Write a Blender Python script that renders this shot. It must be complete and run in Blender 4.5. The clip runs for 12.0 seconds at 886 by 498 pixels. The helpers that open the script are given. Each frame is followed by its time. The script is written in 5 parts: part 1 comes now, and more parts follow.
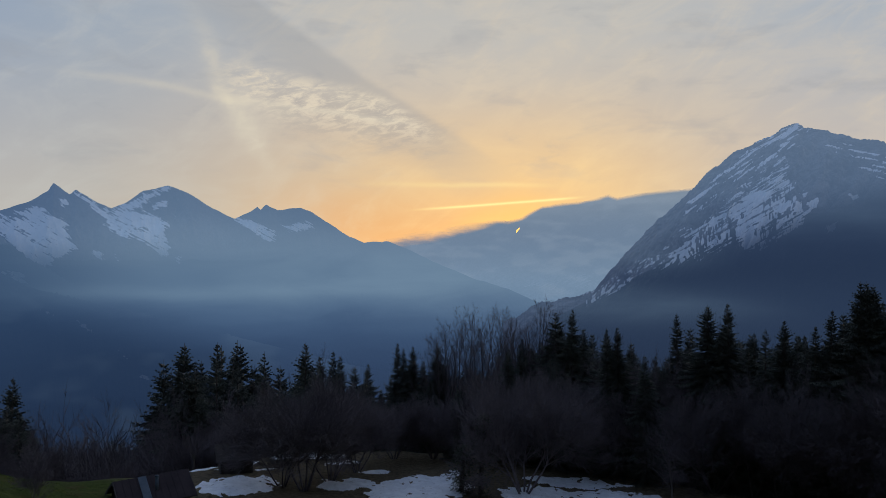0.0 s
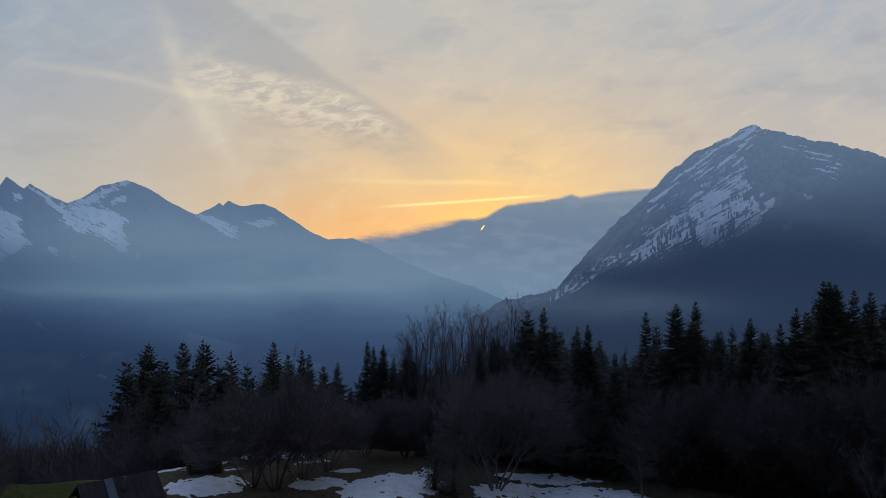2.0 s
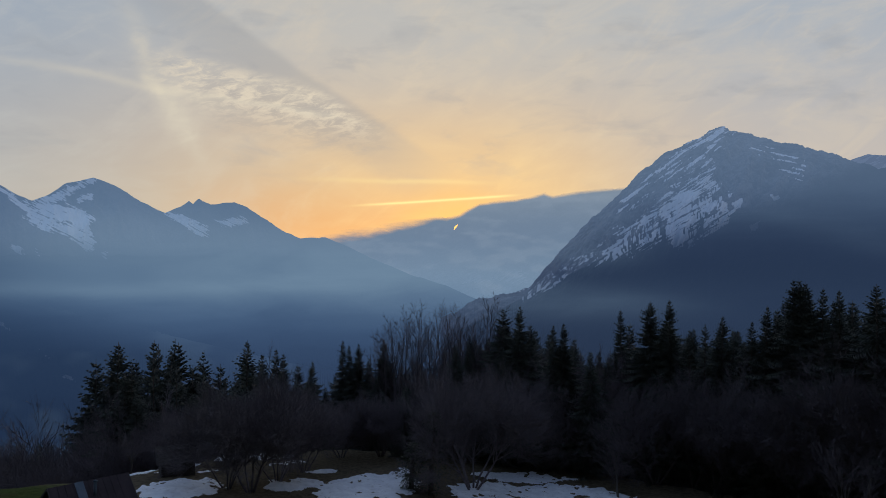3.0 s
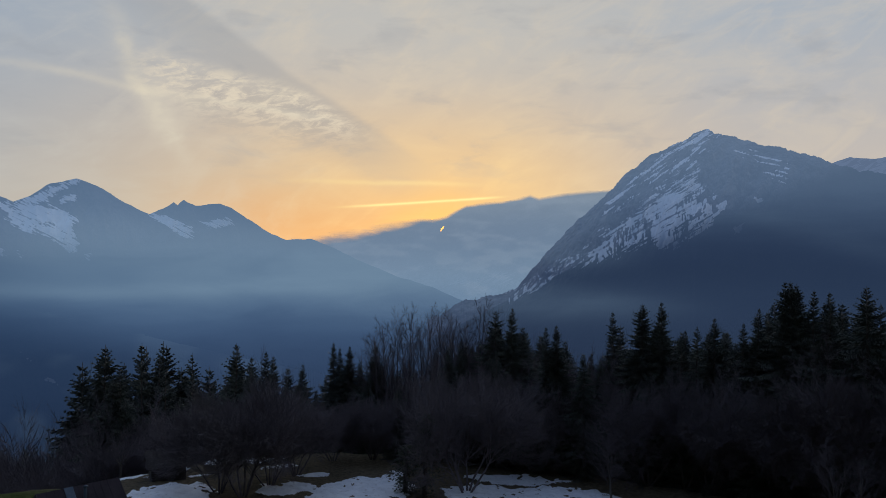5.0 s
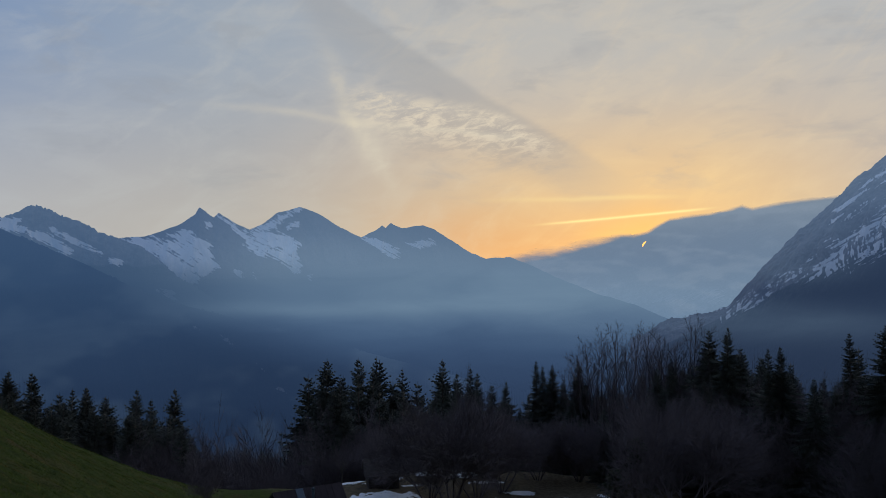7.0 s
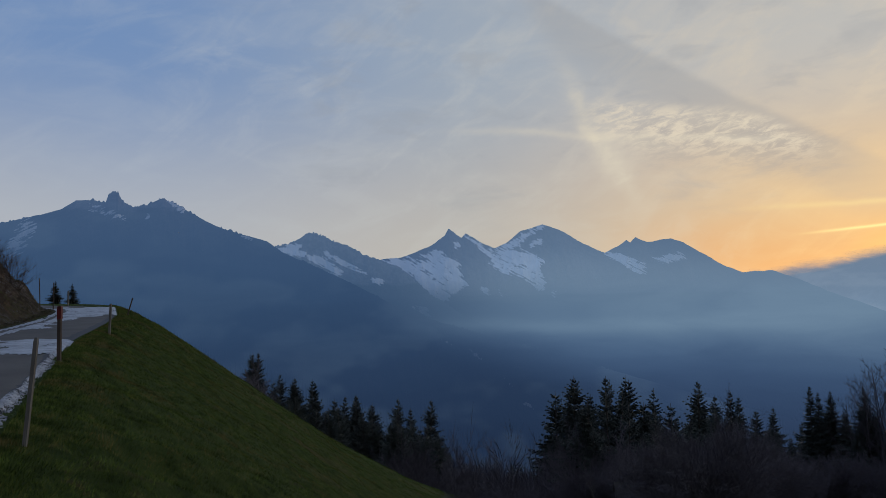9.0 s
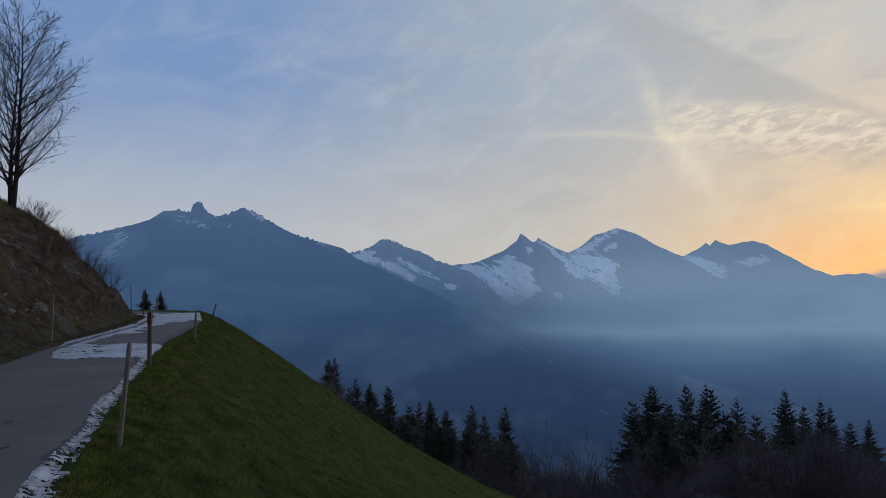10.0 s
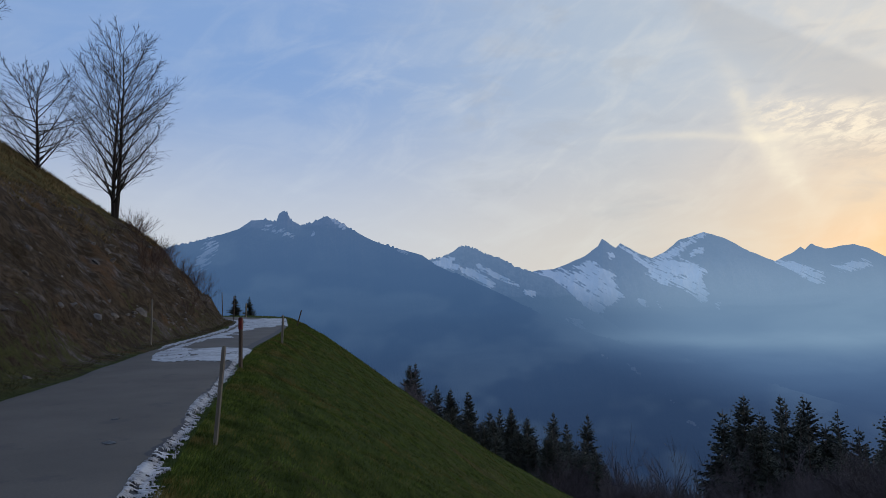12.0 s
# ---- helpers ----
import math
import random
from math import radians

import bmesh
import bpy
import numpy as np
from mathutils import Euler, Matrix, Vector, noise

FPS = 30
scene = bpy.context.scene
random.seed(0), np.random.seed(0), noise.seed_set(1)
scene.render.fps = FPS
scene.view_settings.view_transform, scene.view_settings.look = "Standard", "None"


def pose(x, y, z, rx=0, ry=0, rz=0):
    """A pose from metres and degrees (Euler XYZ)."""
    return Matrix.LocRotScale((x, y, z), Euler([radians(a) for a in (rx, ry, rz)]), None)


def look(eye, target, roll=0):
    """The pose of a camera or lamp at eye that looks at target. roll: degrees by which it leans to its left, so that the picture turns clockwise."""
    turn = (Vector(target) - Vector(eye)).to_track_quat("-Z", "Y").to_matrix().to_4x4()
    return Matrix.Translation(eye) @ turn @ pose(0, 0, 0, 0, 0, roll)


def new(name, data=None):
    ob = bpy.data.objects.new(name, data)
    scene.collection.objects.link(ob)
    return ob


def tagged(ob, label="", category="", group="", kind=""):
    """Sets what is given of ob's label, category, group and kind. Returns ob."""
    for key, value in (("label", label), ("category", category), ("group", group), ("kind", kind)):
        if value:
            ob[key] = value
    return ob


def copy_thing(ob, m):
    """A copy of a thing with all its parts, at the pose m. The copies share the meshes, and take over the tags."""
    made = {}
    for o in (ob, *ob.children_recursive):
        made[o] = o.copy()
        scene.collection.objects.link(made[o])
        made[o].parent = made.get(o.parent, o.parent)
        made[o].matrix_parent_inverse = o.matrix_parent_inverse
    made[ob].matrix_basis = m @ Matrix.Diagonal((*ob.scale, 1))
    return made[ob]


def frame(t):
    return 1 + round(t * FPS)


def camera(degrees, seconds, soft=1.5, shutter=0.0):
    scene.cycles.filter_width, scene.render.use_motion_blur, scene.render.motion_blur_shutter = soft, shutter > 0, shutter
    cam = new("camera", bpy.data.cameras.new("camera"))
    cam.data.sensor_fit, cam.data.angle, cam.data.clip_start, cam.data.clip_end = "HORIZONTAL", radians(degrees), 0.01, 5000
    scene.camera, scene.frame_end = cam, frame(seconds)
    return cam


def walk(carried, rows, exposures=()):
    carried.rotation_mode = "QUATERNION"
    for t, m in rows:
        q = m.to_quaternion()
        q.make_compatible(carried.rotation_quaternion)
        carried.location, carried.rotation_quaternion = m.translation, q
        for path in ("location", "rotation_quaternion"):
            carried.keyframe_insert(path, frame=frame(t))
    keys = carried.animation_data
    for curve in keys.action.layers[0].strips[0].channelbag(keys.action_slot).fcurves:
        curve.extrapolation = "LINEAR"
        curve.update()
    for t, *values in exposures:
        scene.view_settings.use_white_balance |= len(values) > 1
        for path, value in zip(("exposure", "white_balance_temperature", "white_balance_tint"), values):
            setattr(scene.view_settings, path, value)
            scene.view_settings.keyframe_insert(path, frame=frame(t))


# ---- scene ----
# seconds, eye x, y, z, yaw, pitch, roll
PATH = [
    (0, 2.543, -0.686, 1.536, -0.000, 0.470, -0.323),
    (0.5, 2.325, -0.636, 1.535, -0.485, 0.397, -0.456),
    (1, 2.105, -0.585, 1.536, -1.105, 0.321, -0.425),
    (1.5, 1.881, -0.533, 1.538, -1.903, 0.284, -0.445),
    (2, 1.653, -0.475, 1.542, -2.879, 0.268, -0.519),
    (2.5, 1.425, -0.413, 1.547, -3.965, 0.244, -0.567),
    (3, 1.203, -0.348, 1.553, -5.100, 0.224, -0.597),
    (5, 0.464, -0.052, 1.582, -6.221, 0.373, -0.624),
    (5.5, 0.353, -0.017, 1.592, -4.232, 0.536, -0.473),
    (6, 0.260, 0.010, 1.603, -0.745, 0.852, -0.234),
    (6.5, 0.190, 0.028, 1.614, 4.154, 1.255, 0.008),
    (7, 0.142, 0.039, 1.619, 9.923, 1.759, 0.257),
    (7.5, 0.106, 0.047, 1.625, 15.809, 2.244, 0.434),
    (9.5, 0.014, 0.047, 1.661, 32.951, 3.597, 0.999),
    (10, 0.004, 0.045, 1.664, 35.608, 3.857, 1.060),
    (10.5, -0.001, 0.041, 1.667, 37.779, 4.079, 1.054),
    (11, -0.005, 0.028, 1.669, 39.546, 4.262, 1.109),
    (11.5, -0.006, 0.007, 1.657, 40.965, 4.409, 1.062),
    (12, 0.000, -0.000, 1.650, 42.099, 4.502, 1.042),
]
cam = camera(64.72, 12.0, soft=0.85)
walk(cam, [(t, pose(x, y, z, 90 + pitch, roll, yaw)) for t, x, y, z, yaw, pitch, roll in PATH],
     [(0.0, 0.0), (5.5, 0.0), (7.5, -0.06), (9.5, 0.05), (10.5, 0.25), (12.0, 0.45)])

# ---- small tools ----


def lin(r, g, b):
    """Linear colour from 0-255 display values."""
    return tuple(((c / 255 + 0.055) / 1.055) ** 2.4 if c > 10 else c / 255 / 12.92 for c in (r, g, b))


class Val:
    """A number socket with arithmetic, to write node maths as formulas."""

    def __init__(self, tree, sock):
        self.tree, self.sock = tree, sock

    def op(self, kind, *others, clamp=False):
        node = self.tree.nodes.new("ShaderNodeMath")
        node.operation, node.use_clamp = kind, clamp
        for n, v in enumerate((self, *others)):
            if isinstance(v, Val):
                self.tree.links.new(v.sock, node.inputs[n])
            else:
                node.inputs[n].default_value = v
        return Val(self.tree, node.outputs[0])

    def __add__(self, o): return self.op("ADD", o)
    def __radd__(self, o): return self.op("ADD", o)
    def __sub__(self, o): return self.op("SUBTRACT", o)
    def __rsub__(self, o): return (self * -1).op("ADD", o)
    def __mul__(self, o): return self.op("MULTIPLY", o)
    def __rmul__(self, o): return self.op("MULTIPLY", o)
    def __truediv__(self, o): return self.op("DIVIDE", o)
    def abs(self): return self.op("ABSOLUTE")
    def clamp(self): return self.op("ADD", 0.0, clamp=True)

    def ramp(self, lo, hi):
        """0 at lo, 1 at hi, smooth between."""
        node = self.tree.nodes.new("ShaderNodeMapRange")
        node.interpolation_type = "SMOOTHSTEP"
        flip = lo > hi
        node.inputs["From Min"].default_value, node.inputs["From Max"].default_value = (hi, lo) if flip else (lo, hi)
        node.inputs["To Min"].default_value, node.inputs["To Max"].default_value = (1, 0) if flip else (0, 1)
        self.tree.links.new(self.sock, node.inputs["Value"])
        return Val(self.tree, node.outputs["Result"])

    def bell(self, mid, width):
        """A soft bump of height 1 round mid."""
        x = (self - mid) / width
        return (x * x * -1).op("EXPONENT")


def vec(tree, x, y, z=0.0):
    node = tree.nodes.new("ShaderNodeCombineXYZ")
    for n, v in enumerate((x, y, z)):
        if isinstance(v, Val):
            tree.links.new(v.sock, node.inputs[n])
        else:
            node.inputs[n].default_value = v
    return node.outputs[0]


def noise_val(tree, vector, scale, detail=4.0, rough=0.55, distort=0.0):
    node = tree.nodes.new("ShaderNodeTexNoise")
    node.inputs["Scale"].default_value, node.inputs["Detail"].default_value = scale, detail
    node.inputs["Roughness"].default_value, node.inputs["Distortion"].default_value = rough, distort
    if vector is not None:
        tree.links.new(vector, node.inputs["Vector"])
    return Val(tree, node.outputs["Fac"])


def mix_col(tree, fac, a, b, blend="MIX"):
    node = tree.nodes.new("ShaderNodeMix")
    node.data_type, node.blend_type = "RGBA", blend
    for name, v in ((0, fac), (6, a), (7, b)):
        if isinstance(v, Val):
            tree.links.new(v.sock, node.inputs[name])
        elif isinstance(v, (int, float)):
            node.inputs[name].default_value = v
        elif isinstance(v, tuple):
            node.inputs[name].default_value = (*v, 1.0)
        else:
            tree.links.new(v, node.inputs[name])
    return node.outputs[2]


# ---- sky, sun ----
SUN_AZ, SUN_EL = 6.2, 2.1      # degrees, right of +y and up


def make_sky():
    world = bpy.data.worlds.new("dawn_sky")
    scene.world = world
    world.use_nodes = True
    tree = world.node_tree
    tree.nodes.clear()
    coord = tree.nodes.new("ShaderNodeTexCoord")
    split = tree.nodes.new("ShaderNodeSeparateXYZ")
    tree.links.new(coord.outputs["Generated"], split.inputs[0])
    x, y, z = (Val(tree, split.outputs[n]) for n in range(3))
    az = x.op("ARCTAN2", y) * (180 / math.pi)
    el = z.op("ARCSINE") * (180 / math.pi)
    raw = coord.outputs["Generated"]
    # clear air behind the veil of cloud
    sky = tree.nodes.new("ShaderNodeTexSky")
    sky.sky_type, sky.sun_disc = "NISHITA", False
    sky.sun_elevation, sky.sun_rotation = radians(SUN_EL + 2), radians(SUN_AZ)
    sky.altitude = 1300
    air = mix_col(tree, 1.0, sky.outputs[0], (SKY_AIR, SKY_AIR, SKY_AIR), "MULTIPLY")
    # the veil: blue-grey high up and away from the sun, cream lower, gold round the sun
    dx, dy = (az - SUN_AZ) / 1.0, el - SUN_EL
    off = (dx * dx + dy * dy * 2.2).op("SQRT")
    side = az.abs()
    high = el.ramp(3, 19)
    left = az.ramp(-24, -56)
    mid = az.ramp(-2, -30)
    right = az.ramp(10, 34)
    behind = side.ramp(64, 150)
    wide = mix_col(tree, mid, lin(186, 184, 180), lin(152, 164, 179))
    wide = mix_col(tree, right, wide, lin(166, 174, 184))
    wide = mix_col(tree, left, wide, lin(112, 140, 182))
    low = mix_col(tree, mid, lin(216, 185, 146), lin(180, 175, 170))
    low = mix_col(tree, right, low, lin(194, 182, 172))
    low = mix_col(tree, left, low, lin(172, 176, 184))
    col = mix_col(tree, high, low, wide)
    col = mix_col(tree, off.ramp(19, 3) * 0.52, col, lin(238, 194, 128))
    col = mix_col(tree, el.ramp(7, 1.5) * (az + 1.5).abs().ramp(17, 5) * 0.75, col, lin(222, 160, 106))
    col = mix_col(tree, off.ramp(7.0, 1.0) * 0.7, col, lin(250, 192, 102))
    # wisps
    flat = vec(tree, az / 14.0, el / 5.0)
    wisp = noise_val(tree, flat, 1.6, 6, 0.6, 0.6)
    tilt = vec(tree, (az * 0.8 + el * 0.6) / 9.0, (el * 0.8 - az * 0.5) / 3.2)
    streak = noise_val(tree, tilt, 1.1, 7, 0.62, 0.9)
    cloud = wisp.ramp(0.42, 0.7) * 0.5 + streak.ramp(0.45, 0.72) * 0.55
    bright = mix_col(tree, mid, lin(222, 204, 176), lin(192, 192, 188))
    bright = mix_col(tree, left, bright, lin(176, 184, 194))
    bright = mix_col(tree, off.ramp(18, 4), bright, lin(250, 210, 140))
    keep = el.ramp(40, 14) * 0.75
    col = mix_col(tree, cloud * keep * az.ramp(-70, -38).op("MULTIPLY_ADD", 0.4, 0.35) * 0.8, col, bright)
    dark = noise_val(tree, flat, 2.3, 5, 0.55, 0.4).ramp(0.5, 0.72)
    col = mix_col(tree, dark * el.ramp(3, 9) * left.ramp(1, 0.3) * 0.3, col, lin(146, 150, 158))
    wob = (noise_val(tree, vec(tree, az / 6, el / 6), 1.5, 4, 0.6) - 0.5)
    # broad shaded lane in the veil, from upper left down to the sun
    lane = el - (14.6 - (az + 7.6) * 0.60) + wob * 0.8
    lane_on = lane.ramp(0.7, -0.2) * lane.ramp(-5.6, -1.2) * az.ramp(7, -2) * (az + (el - 13) * 0.46).ramp(-19.5, -16.5)
    col = mix_col(tree, lane_on * 0.40, col, lin(152, 153, 156))
    # rippled cloud below the lane
    axis = el - (13.2 - (az + 16.0) * 0.16)
    ripple = noise_val(tree, vec(tree, (az * 0.5 - el * 1.1) / 0.75, (el + az * 0.22) / 0.8), 1.0, 6, 0.68, 0.5)
    below = lane.ramp(0.2, -0.9)
    patch = axis.ramp(2.0, 0.7) * axis.ramp(-2.6, -0.4) * below * az.ramp(-19, -15) * az.ramp(2, -4)
    col = mix_col(tree, patch * (ripple.ramp(0.38, 0.66) * 0.62 + 0.12), col, lin(226, 212, 188))
    under = axis.ramp(1.2, -0.6) * axis.ramp(-4.2, -1.4) * az.ramp(-16, -12) * az.ramp(2, -3)
    col = mix_col(tree, under * ripple.ramp(0.60, 0.38) * 0.40, col, lin(158, 154, 152))
    fluff = noise_val(tree, vec(tree, (az + el * 0.7) / 3.2, (el - az * 0.3) / 1.5), 1.0, 6, 0.62, 0.6)
    # drifted vapour trails
    bend = (el - 12.0).ramp(-6, 2)
    trail = (az - (-15.2 - (el - 9.0) * 0.42 - bend * 0.6) + wob * 3.0).bell(0, 0.85) * el.ramp(5.5, 9) * el.ramp(20, 12)
    trail2 = (el - (12.3 - (az + 20) * 0.12 + (az + 20) * (az + 20) * -0.006) + wob * 1.0).bell(0, 0.30) * az.ramp(-32, -21) * az.ramp(-8, -17)
    trail4 = (el - (11.6 - (az + 12) * 0.10) + wob * 0.8).bell(0, 0.22) * az.ramp(-18, -13) * az.ramp(-1, -6)
    col = mix_col(tree, (trail * (fluff.ramp(0.3, 0.65) * 0.4 + 0.28) + trail2 * 0.30 + trail4 * 0.4).clamp(), col, lin(214, 204, 184))
    trail3 = (el - (3.75 + (az + 1.1) * 0.075) + wob * 0.12).bell(0, 0.10) * az.ramp(-3.5, 1.5) * az.ramp(12, 9)
    bar = (el - 5.7 + wob * 0.4).bell(0, 0.2) * az.ramp(-10, 3) * az.ramp(11, 5)
    col = mix_col(tree, (trail3 * 0.9 + bar * 0.28).clamp(), col, lin(255, 232, 156))
    # the half of the sky behind the viewer is still dim
    col = mix_col(tree, behind * 0.85, col, lin(88, 101, 128))
    col = mix_col(tree, el.ramp(24, 58), col, lin(118, 136, 170))
    col = mix_col(tree, el.ramp(-1, -12), col, lin(60, 78, 104))
    total = mix_col(tree, 1.0, col, air, "ADD")
    back = tree.nodes.new("ShaderNodeBackground")
    tree.links.new(total, back.inputs[0])
    back.inputs[1].default_value = SKY_GAIN
    out = tree.nodes.new("ShaderNodeOutputWorld")
    tree.links.new(back.outputs[0], out.inputs[0])


SKY_AIR, SKY_GAIN = 0.008, 1.0
make_sky()
sun_data = bpy.data.lights.new("sun", "SUN")
sun_data.energy, sun_data.angle, sun_data.color = 0.5, radians(10), (1.0, 0.78, 0.5)
sun = new("sun", sun_data)
_a, _e = radians(SUN_AZ), radians(SUN_EL)
sun.matrix_world = look((300 * math.sin(_a), 300 * math.cos(_a), 60 + 300 * math.tan(_e)), (0, 0, 60))

# ---- materials ----


def material(name):
    mat = bpy.data.materials.new(name)
    mat.use_nodes = True
    tree = mat.node_tree
    bsdf = tree.nodes["Principled BSDF"]
    bsdf.inputs["Specular IOR Level"].default_value = 0.3
    pos = tree.nodes.new("ShaderNodeTexCoord").outputs["Object"]
    return mat, tree, bsdf, pos


def set_bump(tree, bsdf, height, strength, distance):
    bump = tree.nodes.new("ShaderNodeBump")
    bump.inputs["Strength"].default_value, bump.inputs["Distance"].default_value = strength, distance
    tree.links.new(height.sock, bump.inputs["Height"])
    tree.links.new(bump.outputs[0], bsdf.inputs["Normal"])


def mottled(name, c1, c2, scale, rough=0.85, fine=None, bump=0.4, depth=0.02, c3=None, metal=0.0, per_object=0.0, stretch=(1, 1, 1)):
    """Two tones mixed at a coarse and a fine scale, with relief."""
    mat, tree, bsdf, pos = material(name)
    mapn = tree.nodes.new("ShaderNodeMapping")
    mapn.inputs["Scale"].default_value = stretch
    tree.links.new(pos, mapn.inputs[0])
    p = mapn.outputs[0]
    big, small = noise_val(tree, p, scale, 3), noise_val(tree, p, fine or scale * 9, 5, 0.65)
    col = mix_col(tree, (big * 0.6 + small * 0.4).ramp(0.36, 0.64), c1, c2)
    if c3:
        col = mix_col(tree, noise_val(tree, p, scale * 2.7, 4).ramp(0.55, 0.7), col, c3)
    if per_object:
        info = Val(tree, tree.nodes.new("ShaderNodeObjectInfo").outputs["Random"])
        tone = (info - 0.5) * per_object + 1.0
        col = mix_col(tree, 1.0, col, vec(tree, tone, tone, tone), "MULTIPLY")
    tree.links.new(col, bsdf.inputs["Base Color"])
    bsdf.inputs["Roughness"].default_value, bsdf.inputs["Metallic"].default_value = rough, metal
    set_bump(tree, bsdf, small * 0.7 + big * 0.3, bump, depth)
    return mat


M_NEEDLE = mottled("spruce_needles", (0.046, 0.052, 0.045), (0.084, 0.093, 0.072), 0.8, 0.7, per_object=0.5)
M_BARK = mottled("spruce_bark", (0.05, 0.038, 0.03), (0.11, 0.09, 0.075), 3.0, 0.9, stretch=(1, 1, 0.3))
M_TWIG = mottled("bare_twigs", (0.092, 0.077, 0.082), (0.150, 0.125, 0.130), 2.0, 0.85, per_object=0.4)
M_PALEBARK = mottled("pale_bark", (0.09, 0.078, 0.068), (0.17, 0.15, 0.13), 2.0, 0.85, stretch=(1, 1, 0.3))
M_POST = mottled("weathered_post_wood", (0.12, 0.108, 0.094), (0.24, 0.22, 0.19), 3.0, 0.8, 40, 0.5, 0.004, stretch=(1, 1, 0.12))
M_POST_DARK = mottled("dark_post_wood", (0.06, 0.045, 0.035), (0.12, 0.09, 0.07), 3.0, 0.8, 40, 0.5, 0.004, stretch=(1, 1, 0.12))
M_RED = mottled("faded_red_paint", (0.16, 0.02, 0.016), (0.09, 0.018, 0.016), 9.0, 0.6, 60, 0.2, 0.002)
M_SNOW = mottled("old_snow", (0.70, 0.72, 0.75), (0.84, 0.86, 0.88), 0.9, 0.6, 14, 0.4, 0.03, c3=(0.62, 0.62, 0.62))
M_CRUST = mottled("dirty_snow_crust", (0.22, 0.22, 0.225), (0.52, 0.53, 0.55), 2.5, 0.6, 38, 0.5, 0.01, c3=(0.16, 0.155, 0.15))
M_ROCK = mottled("bank_stone", (0.07, 0.064, 0.06), (0.185, 0.17, 0.158), 1.1, 0.9, 11, 0.7, 0.06, per_object=0.5)
M_ROOF = mottled("old_metal_roof", (0.024, 0.017, 0.019), (0.042, 0.030, 0.033), 0.7, 0.85, 9, 0.2, 0.01)
M_ROOF_BLUE = mottled("blue_grey_sheet", (0.06, 0.085, 0.11), (0.10, 0.125, 0.155), 0.9, 0.7, 9, 0.2, 0.01)
M_BOARD = mottled("weathered_boards", (0.04, 0.033, 0.029), (0.085, 0.07, 0.06), 1.2, 0.85, 14, 0.5, 0.01, per_object=0.5, stretch=(1, 1, 0.15))
M_BRAMBLE = mottled("bramble_stems", (0.05, 0.032, 0.026), (0.095, 0.06, 0.046), 2.0, 0.85, per_object=0.4)
M_DARKBARK = mottled("dark_wet_bark", (0.022, 0.018, 0.017), (0.045, 0.037, 0.033), 2.0, 0.85, stretch=(1, 1, 0.3))
M_SLUSH = mottled("trodden_slush", (0.27, 0.28, 0.295), (0.50, 0.515, 0.54), 1.4, 0.5, 9, 0.6, 0.02, c3=(0.2, 0.2, 0.21), stretch=(1, 1, 1))

# ---- shapes and noise ----


def grain(x, y, seed=0):
    """Smooth 2D noise, 0 to 1, on arrays."""
    x, y = np.asarray(x, float), np.asarray(y, float)
    ix, iy = np.floor(x).astype(np.int64), np.floor(y).astype(np.int64)
    fx, fy = x - ix, y - iy
    fx, fy = fx * fx * (3 - 2 * fx), fy * fy * (3 - 2 * fy)

    def corner(i, j):
        h = (i * 374761393 + j * 668265263 + seed * 974634777) & 0xFFFFFFFF
        h = ((h ^ (h >> 13)) * 1274126177) & 0xFFFFFFFF
        h = ((h ^ (h >> 16)) * 2246822519) & 0xFFFFFFFF
        return (h >> 8) / float(1 << 24)

    top = corner(ix, iy) * (1 - fx) + corner(ix + 1, iy) * fx
    low = corner(ix, iy + 1) * (1 - fx) + corner(ix + 1, iy + 1) * fx
    return top * (1 - fy) + low * fy


def fbm(x, y, seed=0, octaves=5, gain=0.5):
    total, amp, norm = 0.0, 1.0, 0.0
    for o in range(octaves):
        total = total + amp * grain(x * 2.03 ** o + 17.3 * o, y * 2.03 ** o - 9.1 * o, seed + o)
        norm, amp = norm + amp, amp * gain
    return total / norm


def sm(x, lo, hi):
    t = np.clip((np.asarray(x, float) - lo) / (hi - lo), 0, 1)
    return t * t * (3 - 2 * t)


def mesh_of(name, verts, faces, mat, smooth=False):
    data = bpy.data.meshes.new(name)
    data.from_pydata(np.asarray(verts, float).tolist(), [], faces if isinstance(faces, list) else faces.tolist())
    if smooth:
        data.polygons.foreach_set("use_smooth", [True] * len(data.polygons))
    for m in (mat if isinstance(mat, (list, tuple)) else [mat]):
        data.materials.append(m)
    data.update()
    return data


def part(name, data, parent=None, label=""):
    ob = new(name, data)
    if parent is not None:
        ob.parent = parent
    return tagged(ob, label)


def grid_faces(rows, cols):
    i = np.arange(rows - 1)[:, None] * cols + np.arange(cols - 1)[None]
    return np.stack([i, i + 1, i + cols + 1, i + cols], -1).reshape(-1, 4)


def set_attr(data, name, values):
    layer = data.attributes.new(name, "FLOAT", "POINT")
    layer.data.foreach_set("value", np.asarray(values, np.float32).ravel())


